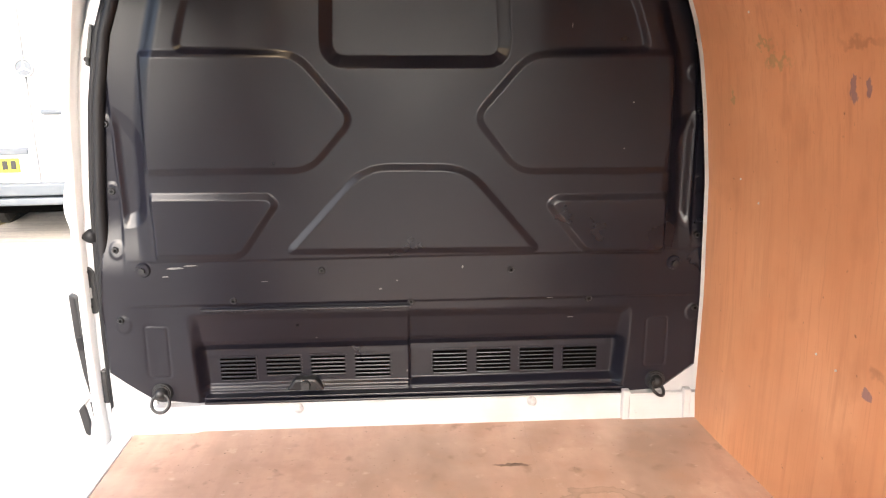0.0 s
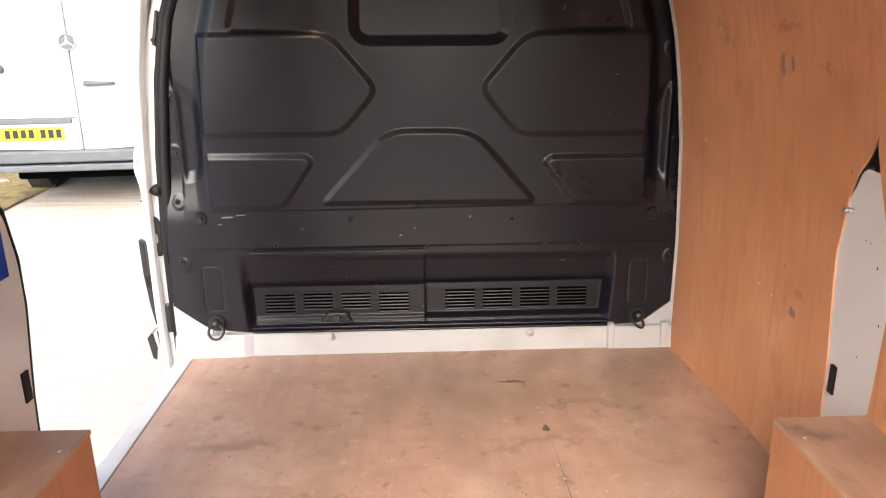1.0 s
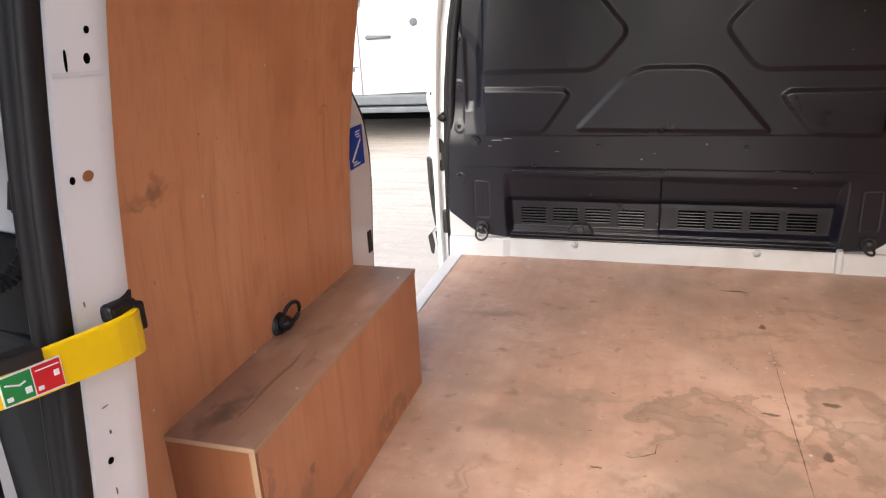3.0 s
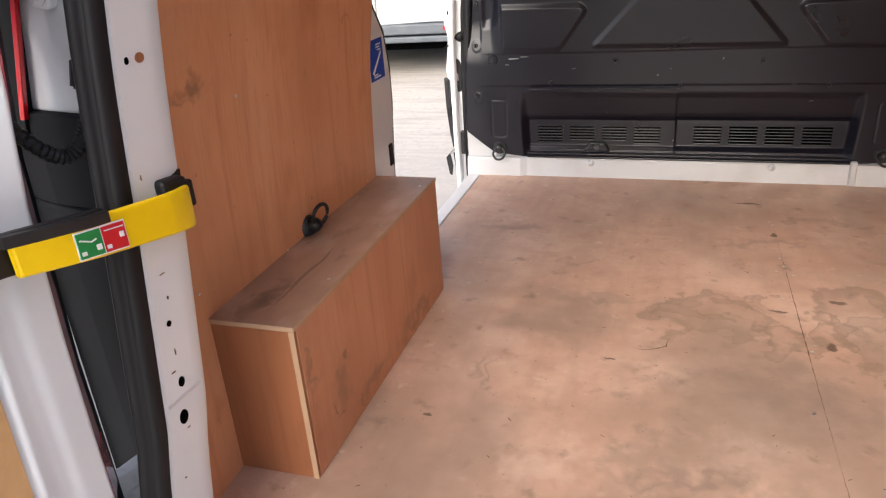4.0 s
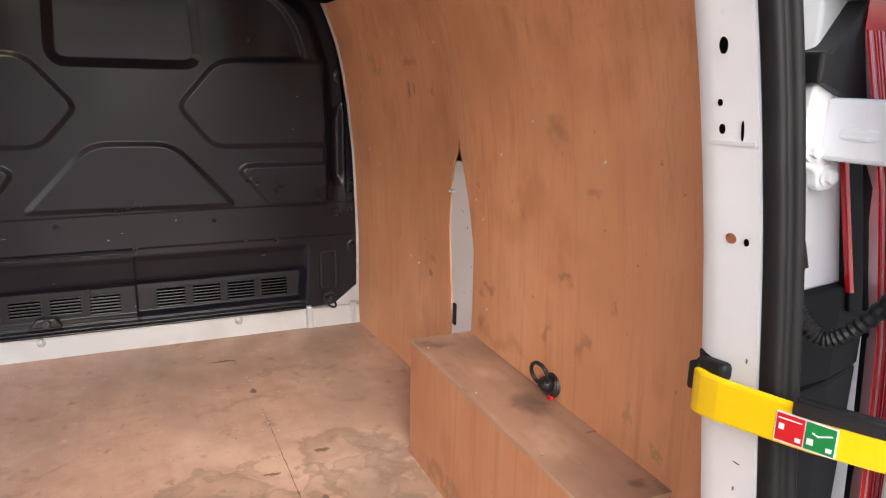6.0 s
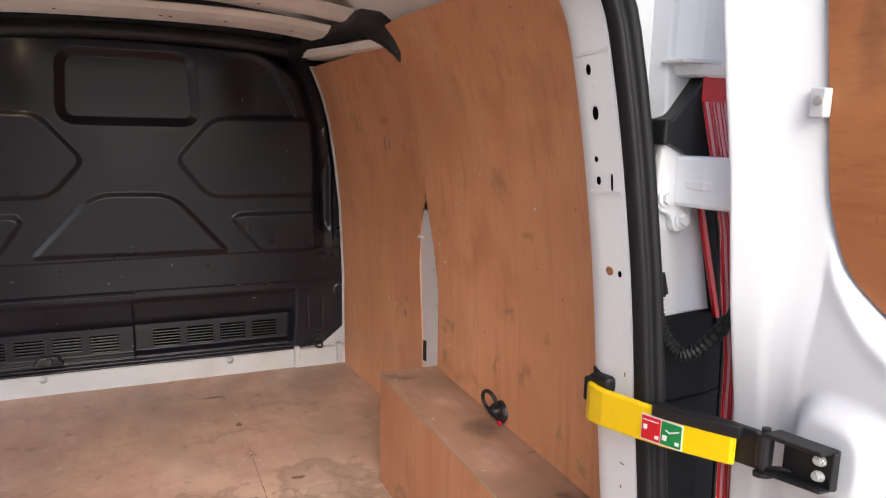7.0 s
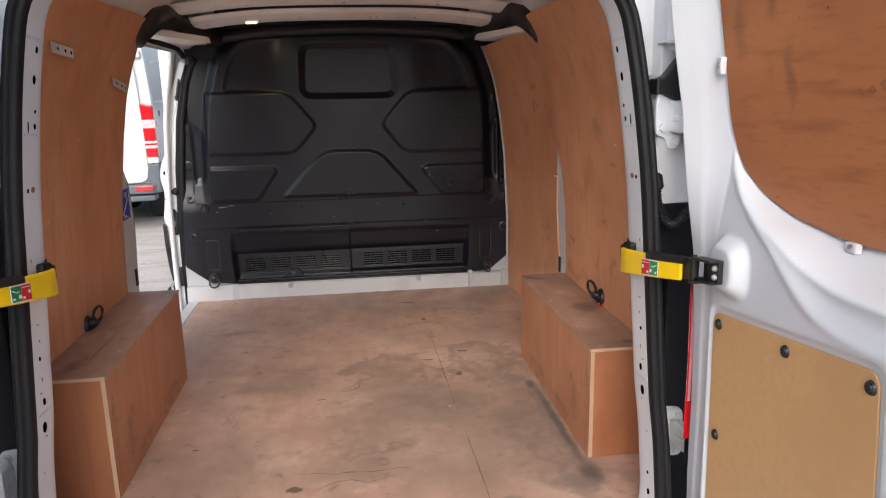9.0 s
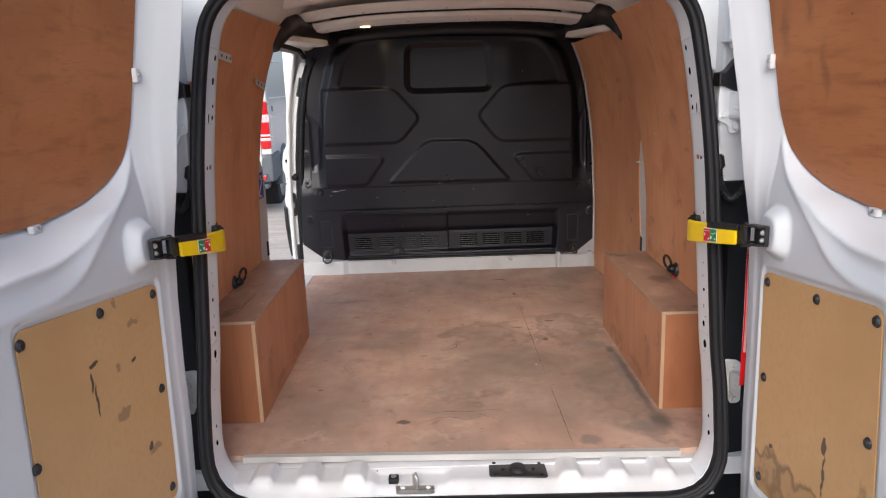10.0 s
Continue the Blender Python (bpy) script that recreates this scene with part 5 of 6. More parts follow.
# ---- door check straps ----
def check_strap(s, dy):
    cs = thing("door_check_strap", (s * 0.72, -2.38 + dy, 0.72), "yellow door check strap with red and green sticker", "door check", "door check straps")
    z0, z1 = 0.688, 0.742
    yel = [(0.722, -2.180), (0.714, -2.182), (0.706, -2.187), (0.699, -2.194), (0.694, -2.203), (0.6905, -2.215), (0.689, -2.230), (0.688, -2.25), (0.691, -2.30), (0.698, -2.385), (0.711, -2.447), (0.7195, -2.482), (0.7215, -2.486), (0.7255, -2.487), (0.7285, -2.484),
           (0.729, -2.476), (0.721, -2.444), (0.708, -2.382), (0.702, -2.297), (0.699, -2.25), (0.701, -2.225), (0.707, -2.204), (0.724, -2.192)]
    part("strap", prism([(s * x, y + dy) for x, y in yel], 2, z0, z1, 0.004), YELLOW, cs)
    # black steel arm behind and along the top of the strap
    arm = [(0.708, -2.352), (0.712, -2.400), (0.730, -2.470), (0.731, -2.520), (0.745, -2.520), (0.743, -2.465), (0.728, -2.395), (0.720, -2.350)]
    part("arm", prism([(s * x, y + dy) for x, y in arm], 2, z0 + 0.003, z1 + 0.004, 0.003), PLASTIC, cs)
    lip = [(0.6930, -2.360), (0.6955, -2.386), (0.7075, -2.441), (0.7150, -2.470), (0.722, -2.495), (0.735, -2.490), (0.716, -2.437), (0.704, -2.384), (0.702, -2.360)]
    part("arm_lip", prism([(s * x, y + dy) for x, y in lip], 2, z1 - 0.012, z1 + 0.004, 0.002), PLASTIC, cs)
    # bracket bolted to the block on the door
    def bx(lo, hi, b):
        return box((min(s * lo[0], s * hi[0]), lo[1] + dy, lo[2]), (max(s * lo[0], s * hi[0]), hi[1] + dy, hi[2]), b)
    za, zb = z0 + 0.001, z1 + 0.009
    br = part("bracket", join(bx((0.747, -2.612, za), (0.753, -2.540, zb), 0.002), bx((0.722, -2.610, zb - 0.005), (0.752, -2.528, zb + 0.001), 0.002),
                              bx((0.727, -2.610, za), (0.752, -2.528, za + 0.005), 0.002), bx((0.741, -2.613, za + 0.002), (0.752, -2.609, zb - 0.002), 0.002)), PLASTIC, cs)
    for z in (za + 0.018, za + 0.042):
        part("bolt", disc((s * 0.744, -2.592 + dy, z), (-s, 0, 0), 0.0095, 0.008, 14, 0.0065, 0.002), GREY_METAL, br)
    part("hinge_pin", tube([(s * 0.734, -2.524 + dy, za - 0.002), (s * 0.734, -2.524 + dy, zb + 0.004)], 0.0055, 12), PLASTIC, br)
    part("knuckle", tube([(s * 0.734, -2.524 + dy, za + 0.012), (s * 0.734, -2.524 + dy, zb - 0.008)], 0.0105, 14), PLASTIC, br)
    for z in (za - 0.001, zb - 0.006):
        part("hinge_ear", disc((s * 0.734, -2.526 + dy, z), (0, 0, 1), 0.0125, 0.006, 16), PLASTIC, br)
    part("torsion_leg", tube([(s * 0.736, -2.528 + dy, za + 0.008), (s * 0.741, -2.545 + dy, za + 0.011), (s * 0.746, -2.556 + dy, za + 0.010)], 0.004, 8), PLASTIC, br)
    # rubber buffer in the hollow of the frame
    part("end_cap", join(bx((0.703, -2.240, z1 - 0.010), (0.728, -2.188, z1 + 0.014), 0.007), bx((0.701, -2.200, z1 - 0.030), (0.722, -2.179, z1 + 0.006), 0.004)), RUBBER, cs)

    def on_strap(u, off):
        a, b = Vector((0.6905, -2.288)), Vector((0.6985, -2.392))
        p = a.lerp(b, (0.20 + (u + 0.04) * 0.86) * 1.9)
        nrm = Vector((-(b - a).y, (b - a).x)).normalized()
        if nrm.x > 0:
            nrm = -nrm
        return p + nrm * off

    def patch(u0, u1, za, zb, off, material, name, parent):
        bm_ = bmesh.new()
        q = []
        for o in (off, off - 0.0009):
            for u, z in ((u0, za), (u1, za), (u1, zb), (u0, zb)):
                p = on_strap(u, o)
                q.append(bm_.verts.new((s * p.x, p.y + dy, z)))
        for f in ((0, 1, 2, 3), (4, 5, 6, 7), (0, 1, 5, 4), (1, 2, 6, 5), (2, 3, 7, 6), (3, 0, 4, 7)):
            bm_.faces.new([q[i] for i in f])
        return part(name, bm_, material, parent)
    st = patch(0.035, 0.495, z0 + 0.004, z1 - 0.0125, 0.0010, PAPER, "sticker", cs)
    patch(0.045, 0.258, z0 + 0.006, z1 - 0.0145, 0.0018, RED, "red_square", st)
    patch(0.270, 0.485, z0 + 0.006, z1 - 0.0145, 0.0018, GREEN, "green_square", st)
    for u0, u1, za, zb in ((0.06, 0.24, 0.7215, 0.7228), (0.07, 0.11, 0.7085, 0.7155), (0.205, 0.245, 0.698, 0.703), (0.29, 0.335, 0.7005, 0.708), (0.43, 0.47, 0.698, 0.703)):
        patch(u0, u1, za, zb, 0.0028, PAPER, "print_bar", st)
    for k in range(8):
        u = 0.32 + 0.018 * k
        patch(u, u + 0.019, 0.7125 + 0.0010 * abs(k - 2), 0.7142 + 0.0010 * abs(k - 2), 0.0026, PAPER, "tick_mark", st)
    for ob in cs.children_recursive:
        for v in ob.data.vertices:
            k = min(1.0, max(0.0, (v.co.z + BASE[ob].z - z0) / (z1 - z0)))
            v.co.z += -(0.175 - 0.055 * k) * (v.co.y + BASE[ob].y + 2.40)
    return cs


check_strap(1, 0.0)
check_strap(-1, 0.0)

# ---- outside corners behind the seal: pillar, tail lamps, hinges, hoses ----
for s in (1, -1):
    pil = thing("rear_corner", (s * 0.85, -2.33, 0.5), "white painted rear body corner", "body corner", "rear corners", kind="structure")
    # the darker white on this skin stands in for the shade of the recess
    part("corner_skin", prism([(s * 0.735, -2.235), (s * 0.985, -2.215), (s * 0.985, -2.235), (s * 0.83, -2.262), (s * 0.80, -2.268), (s * 0.750, -2.275)], 2, 0.84, 1.5, 0.004), TONED_WHITE, pil)
    part("upper_bulge", prism([(s * 0.755, -2.26), (s * 0.975, -2.24), (s * 0.955, -2.30), (s * 0.87, -2.335), (s * 0.78, -2.31)], 2, 1.205, 1.5, 0.012), WHITE, pil)
    part("body_seam", box((min(s * 0.74, s * 0.97), -2.318, 1.222), (max(s * 0.74, s * 0.97), -2.268, 1.228), 0.002), WHITE_WORN, pil)
    # solid black filler added where the open body cavity lies in shade
    part("dark_infill", prism([(s * 0.785, -2.235), (s * 0.98, -2.215), (s * 0.98, -2.235), (s * 0.88, -2.265), (s * 0.787, -2.285)], 2, -0.45, 0.70, 0.008), DEEP, pil, "black infill put in for the shade of the deep corner gap")
    part("dark_infill", prism([(s * 0.752, -2.235), (s * 0.98, -2.215), (s * 0.98, -2.235), (s * 0.88, -2.265), (s * 0.755, -2.280)], 2, 0.70, 0.84, 0.004), DEEP, pil, "black infill put in for the shade of the deep corner gap")
    part("corner_cap", prism([(s * x, z) for x, z in ((0.700, 1.15), (0.78, 1.15), (0.985, 1.45), (0.90, 1.60), (0.45, 1.60), (0.45, 1.44), (0.54, 1.44), (0.63, 1.40), (0.675, 1.33))], 1, -2.246, -2.236, 0.002), WHITE, pil)
    part("lamp_back", prism([(s * x, z) for x, z in ((0.731, 1.144), (0.744, 1.144), (0.796, 1.203), (0.87, 1.262), (0.88, 1.06), (0.818, 1.076), (0.745, 1.107), (0.731, 1.107))], 1, -2.300, -2.25, 0.004), PLASTIC, pil, "black lamp housing wedge")
    lamp = thing("tail_lamp", (s * 0.84, -2.35, 0.2), "tall red and clear striped tail lamp", "tail lamp", "tail lamps")

    def lamp_solid(name, z0, z1, prof, material):
        n_ = len(prof)
        zz = list(np.linspace(z0, z1, 14))
        bm_ = sheet(lambda z, k: (s * (0.799 + prof[int(k) % n_][0] + interp(z, [0.65, 0.8, 1.0, 1.17, 1.22], [0.0, 0.020, 0.020, -0.004, -0.004])), interp(z, [0.15, 0.5, 0.65, 0.93, 1.17], [-0.008, -0.008, 0.0, 0.047, 0.089]) + prof[int(k) % n_][1], z), zz, list(range(n_ + 1)))
        bmesh.ops.remove_doubles(bm_, verts=bm_.verts, dist=1e-5)
        bmesh.ops.holes_fill(bm_, edges=[e for e in bm_.edges if len(e.link_faces) == 1])
        return part(name, bm_, material, lamp)
    wedge = [(-0.004, -2.392), (0.034, -2.347), (0.042, -2.352), (0.05, -2.394)]
    lamp_solid("clear_lens", 0.37, 1.17, wedge, LAMP_PINK)
    lamp_solid("red_lens", 0.27, 0.37, [(x - 0.001, y) for x, y in wedge], LAMP_RED)
    lamp_solid("red_cap", 1.17, 1.22, [(x - 0.001, y) for x, y in wedge], LAMP_RED)
    # black inner cheek, and the fine red ribs of the lens
    lamp_solid("cheek", 0.20, 1.165, [(0.0005, -2.3905), (0.0335, -2.3455), (0.0355, -2.3455), (0.0025, -2.3915)], DEEP)
    for x0, x1 in ((-0.0035, -0.0005), (0.0080, 0.0092), (0.0125, 0.0137), (0.0190, 0.0240), (0.0275, 0.0290), (0.0330, 0.0425), (0.0455, 0.0490)):
        lamp_solid("red_rib", 0.37, 1.17, [(x0, -2.3915), (x1, -2.3915), (x1, -2.3952), (x0, -2.3952)], LAMP_RED)
    part("red_edge", prism([(s * (0.840 + 0.29 * (0.991 - z) + o), z) for z, o in ((0.83, 0), (1.10, 0), (1.10, 0.009), (0.83, 0.009))], 1, -2.271, -2.263, 0.001), LAMP_RED, lamp)
    part("housing", prism([(s * x, z) for x, z in ((0.824, 1.07), (0.95, 1.10), (0.95, 0.80), (0.898, 0.80))], 1, -2.267, -2.245, 0.002), DEEP, lamp)
    for z, dx, mt, h, lb in ((1.055, 0.0, WHITE, 0.075, "white painted upper door hinge"), (0.232, 0.047, GREY_METAL, 0.07, "dull grey lower door hinge")):
        armp = [(0.765, -2.285), (0.795, -2.285), (0.805, -2.33), (0.835, -2.375), (0.850, -2.42), (0.820, -2.43), (0.800, -2.39), (0.775, -2.335)]
        hg = part("hinge", prism([(s * (x + dx), y) for x, y in armp], 2, z - h / 2, z + h / 2, 0.006), mt, pil, lb)
        part("web", prism([(s * (0.768 + dx), -2.305), (s * (0.80 + dx), -2.34), (s * (0.815 + dx), -2.385), (s * (0.772 + dx), -2.34)], 2, z - 0.012, z + 0.004, 0.004), mt, hg)
        part("leaf", prism(rounded([((0.738 + dx) * s, z - h * 0.6), ((0.766 + dx) * s, z - h * 0.7), ((0.770 + dx) * s, z - h * 1.05), ((0.802 + dx) * s, z - h * 1.0), ((0.806 + dx) * s, z - h * 0.3), ((0.80 + dx) * s, z + h * 0.9), ((0.745 + dx) * s, z + h * 1.05), ((0.736 + dx) * s, z + h * 0.3)], 0.018), 1, -2.287, -2.272, 0.003), mt, hg)
        for bx_, dz in ((0.785, -0.78), (0.752, -0.35), (0.782, 0.68)):
            part("bolt", disc((s * (bx_ + dx), -2.291, z + dz * h), (0, -1, 0), 0.009, 0.012, 6), mt, hg)
            part("washer", disc((s * (bx_ + dx), -2.288, z + dz * h), (0, -1, 0), 0.014, 0.004, 16), mt, hg)
        part("pin", tube([(s * (0.838 + dx), -2.415, z - h / 2 - 0.01), (s * (0.838 + dx), -2.415, z + h / 2 + 0.01)], 0.012, 12), mt, hg)
    hose = thing("cable_hose", (s * 0.80, -2.36, 0.82), "black corrugated cable hose between body and door", "cable hose", "cable hoses")
    ctrl = [Vector(p) for p in ((s * 0.745, -2.288, 0.900), (s * 0.747, -2.294, 0.855), (s * 0.755, -2.306, 0.820), (s * 0.771, -2.332, 0.800), (s * 0.788, -2.366, 0.832), (s * 0.804, -2.412, 0.905))]
    path, rad = [], []
    for i in range(len(ctrl) - 1):
        p0, p1, p2, p3 = ctrl[max(0, i - 1)], ctrl[i], ctrl[i + 1], ctrl[min(len(ctrl) - 1, i + 2)]
        for k in range(12):
            t = k / 12
            path.append(0.5 * ((2 * p1) + (p2 - p0) * t + (2 * p0 - 5 * p1 + 4 * p2 - p3) * t * t + (3 * p1 - p0 - 3 * p2 + p3) * t ** 3))
            rad.append(0.0115 if k % 2 else 0.0092)
    part("corrugation", tube(path, rad, 12), RUBBER, hose)
    part("grommet", disc(ctrl[0], ctrl[0] - ctrl[1], 0.018, 0.04, 20, 0.014, 0.004), RUBBER, hose)
    part("grommet", disc(ctrl[-1], ctrl[-1] - ctrl[-2], 0.018, 0.02, 20, 0.016, 0.004), RUBBER, hose)
bmp = thing("rear_bumper", (0, -2.5, -0.3), "black plastic rear bumper step", "bumper")
part("cover", prism(rounded([(-0.99, -2.25), (-0.99, -2.40), (-0.90, -2.475), (0.90, -2.475), (0.99, -2.40), (0.99, -2.25)], 0.05), 2, -0.42, -0.135, 0.012), PLASTIC, bmp)
part("tread", prism(rounded([(-0.76, -2.28), (-0.76, -2.455), (0.76, -2.455), (0.76, -2.28)], 0.03), 2, -0.134, -0.120, 0.004), RUBBER, bmp)

# the rear end sits a touch to the left and leans a little with the body
for ob in set(bpy.data.objects) - REAR_FROM:
    if ob.type == "MESH":
        base = BASE[ob]
        for v in ob.data.vertices:
            v.co.z -= 0.0127 * (v.co.x + base.x)
            v.co.x -= 0.012

# ---- pillars, trims and fittings ----
def pillar_top(y):
    return min(0.845, 0.757 - 1.2 * (y + 0.93))


pil = thing("side_pillar", (0.90, -1.05, 0.4), "white painted pillar seen through a slit in the lining", "pillar", "side pillars", kind="structure")
part("pillar_skin", sheet(lambda y, k: (wall_x(y, k * pillar_top(y)) + drift(y) + 0.004, y, k * pillar_top(y)), list(np.linspace(-0.86, -1.20, 16)), list(np.linspace(0.0, 1.0, 20))), PILLAR_WHITE, pil, smooth=True)
for y, z, r in ((-1.03, 0.70, 0.0025), (-1.05, 0.70, 0.0025), (-1.09, 0.66, 0.0035), (-1.12, 0.55, 0.003), (-1.05, 0.45, 0.003)):
    part("hole", disc((wall_x(y, z) + drift(y) + 0.006, y, z), (1, 0, 0), r, 0.004, 10), VOID, pil)
part("pillar_slot", box((0.8895, -0.968, 0.315), (0.896, -0.946, 0.385), 0.002), RUBBER, pil)
pl2 = thing("side_pillar", (-0.90, -1.03, 0.4), "white painted rear pillar of the side doorway with a black seal", "pillar", "side pillars", kind="structure")
shape = rounded([(-1.16, -0.1), (-1.16, 0.93), (-1.06, 0.90), (-1.015, 0.86), (-0.945, 0.77), (-0.922, 0.66), (-0.924, 0.56), (-0.955, 0.38), (-0.965, 0.28), (-0.97, -0.1)], 0.03)
part("pillar_skin", prism(shape, 0, -0.925, -0.893, 0.006), WHITE, pl2)
part("seal", tube([(-0.905, y + 0.006, z) for y, z in ((-1.05, 0.895), (-1.012, 0.862), (-0.942, 0.77), (-0.920, 0.66), (-0.922, 0.56), (-0.953, 0.38), (-0.963, 0.28), (-0.968, -0.05))], 0.009, 8), RUBBER, pl2, "black rubber seal", smooth=True)
part("pillar_slot", box((-0.895, -0.995, 0.36), (-0.889, -0.968, 0.43), 0.002), RUBBER, pl2)
part("upper_skin", prism([(-1.13, 0.93), (-1.06, 0.93), (-1.05, 1.36), (-1.13, 1.36)], 0, -0.93, -0.90), WHITE, pl2)
stk2 = thing("blue_sticker", (-0.892, -1.02, 0.69), "blue and white warning sticker on the pillar", "sticker")
part("backing", box((-0.8925, -1.072, 0.642), (-0.8915, -0.967, 0.760)), BLUE, stk2)
part("white_stripe", prism([(-1.060, 0.665), (-1.050, 0.660), (-0.985, 0.715), (-0.985, 0.725)], 0, -0.8915, -0.8908), PAPER, stk2)
for y0, y1, z in ((-1.02, -0.985, 0.742), (-1.02, -0.99, 0.734), (-1.012, -0.985, 0.726), (-1.05, -1.02, 0.656), (-1.05, -1.0, 0.649)):
    part("print_bar", box((-0.8915, y0, z), (-0.8908, y1, z + 0.004)), PAPER, stk2)

# front pillar of the side doorway
fp = thing("side_pillar", (-0.95, 0.04, 0.5), "white painted front pillar of the side doorway with latch parts", "pillar", "side pillars", kind="structure")
out = rounded([(-0.92, -0.2), (-0.92, 0.45), (-0.908, 0.75), (-0.880, 1.02), (-0.825, 1.27), (-0.872, 1.30), (-0.932, 1.13), (-0.968, 0.95), (-0.988, 0.82), (-1.022, 0.75), (-1.034, 0.67), (-1.016, 0.61),
               (-1.022, 0.54), (-1.036, 0.45), (-1.022, 0.41), (-1.014, 0.25), (-1.002, 0.10), (-0.998, -0.05), (-0.985, -0.2)], 0.03)
part("pillar_skin", prism(out, 1, 0.052, 0.10, 0.008), WHITE, fp)
inner = rounded([(-0.915, -0.2), (-0.915, 0.45), (-0.905, 0.75), (-0.875, 1.02), (-0.822, 1.25), (-0.862, 1.27), (-0.905, 1.12), (-0.945, 0.92), (-0.968, 0.76), (-0.978, 0.62), (-0.998, 0.50), (-1.002, 0.43), (-0.995, 0.25), (-0.980, 0.0), (-0.975, -0.2)], 0.03)
part("pillar_face", prism(inner, 1, 0.042, 0.056, 0.006), WHITE, fp)
part("front_seal", tube([(x, 0.010, z) for x, z in ((-0.922, -0.09), (-0.922, 0.20), (-0.918, 0.45), (-0.904, 0.72), (-0.876, 0.98), (-0.839, 1.17), (-0.804, 1.265), (-0.779, 1.30))], 0.017, 10), RUBBER, fp, "black rubber doorway seal", smooth=True)
part("front_seal", tube([(x - 0.026, 0.028, z) for x, z in ((-0.917, -0.09), (-0.919, 0.20), (-0.916, 0.45), (-0.902, 0.72), (-0.874, 0.98), (-0.837, 1.17), (-0.802, 1.265))], 0.013, 10), RUBBER, fp, "black rubber doorway seal", smooth=True)
lp = part("latch_plate", prism(rounded([(-0.999, 0.368), (-0.958, 0.362), (-0.957, 0.500), (-0.985, 0.516), (-1.000, 0.500)], 0.018), 1, 0.034, 0.046, 0.003), PLASTIC, fp, "dark grey oval latch plate")
part("latch_slot", box((-0.983, 0.031, 0.415), (-0.970, 0.035, 0.447), 0.001), ALLOY, lp)
for z in (0.388, 0.496):
    part("plate_screw", disc((-0.979, 0.033, z), (0, -1, 0), 0.005, 0.004, 10), VOID, lp)
part("hole", disc((-1.0, 0.050, 0.705), (0, -1, 0), 0.011, 0.006, 14), VOID, fp)
part("hole", disc((-1.015, 0.050, 0.565), (0, -1, 0), 0.004, 0.006, 10), VOID, fp)
stop = part("bump_stop", tube([(-0.940, 0.036, 0.605), (-0.958, 0.030, 0.605), (-0.972, 0.026, 0.603)], [0.026, 0.020, 0.009], 12), RUBBER, fp, smooth=True)
part("stop_stem", tube([(-0.968, 0.027, 0.603), (-0.996, 0.022, 0.600), (-1.000, 0.022, 0.600)], [0.0045, 0.0045, 0.008], 8), RUBBER, stop, smooth=True)
part("check_plate", prism([(-0.884, 1.200), (-0.874, 1.195), (-0.896, 1.085), (-0.908, 1.09)], 1, 0.03, 0.047, 0.003), PLASTIC, fp)
part("check_stud", disc((-0.900, 0.028, 1.105), (0, -1, 0), 0.007, 0.008, 10), RUBBER, fp)
dt = thing("door_track_guide", (-0.96, 0.03, 0.2), "black sliding door guide at the doorway's foot", "door guide")
part("rail", prism([(-1.036, 0.43), (-1.018, 0.42), (-1.014, 0.30), (-1.004, 0.19), (-0.990, 0.10), (-1.010, 0.09), (-1.024, 0.18), (-1.034, 0.30)], 1, 0.02, 0.05, 0.004), PLASTIC, dt)
part("rail_pad", box((-1.024, 0.012, 0.255), (-1.008, 0.022, 0.300), 0.003), RUBBER, dt)
part("stop", box((-0.974, 0.022, 0.075), (-0.954, 0.05, 0.185), 0.005), PLASTIC, dt)
part("hook", prism([(-1.046, 0.062), (-1.026, 0.085), (-1.014, 0.02), (-1.022, -0.026), (-1.034, -0.016)], 1, 0.005, 0.016, 0.003), PLASTIC, dt)
part("hook_rod", tube([(-1.030, 0.012, 0.075), (-1.002, 0.012, 0.112), (-0.996, 0.02, 0.118)], 0.0045, 8), STEEL, dt, smooth=True)
part("cable", tube([(-1.006, 0.02, 0.085), (-1.000, 0.02, 0.03), (-0.990, 0.02, -0.05), (-0.970, 0.02, -0.115)], 0.008, 8), PLASTIC, dt, smooth=True)
for ob in (fp, dt):
    ob.location.y += 0.03
# doorway header
hd = thing("doorway_header", (-0.82, -0.5, 1.32), "cream painted header over the side doorway", "header", kind="structure")
part("header_skin", sheet(lambda y, k: ([(-0.775, 1.42), (-0.785, 1.382), (-0.81, 1.370), (-0.87, 1.368), (-0.905, 1.385)][int(k)][0], y, [(-0.775, 1.42), (-0.785, 1.382), (-0.81, 1.370), (-0.87, 1.368), (-0.905, 1.385)][int(k)][1] - 0.02 * (1 + y)), list(np.linspace(0.05, -1.05, 10)), list(range(5))), CEILING_PAINT, hd)
part("header_seal", tube([(-0.835, 0.02, 1.31), (-0.84, -0.1, 1.345), (-0.84, -0.6, 1.350), (-0.84, -1.0, 1.352)], 0.014, 8), RUBBER, hd, "black rubber seal", smooth=True)


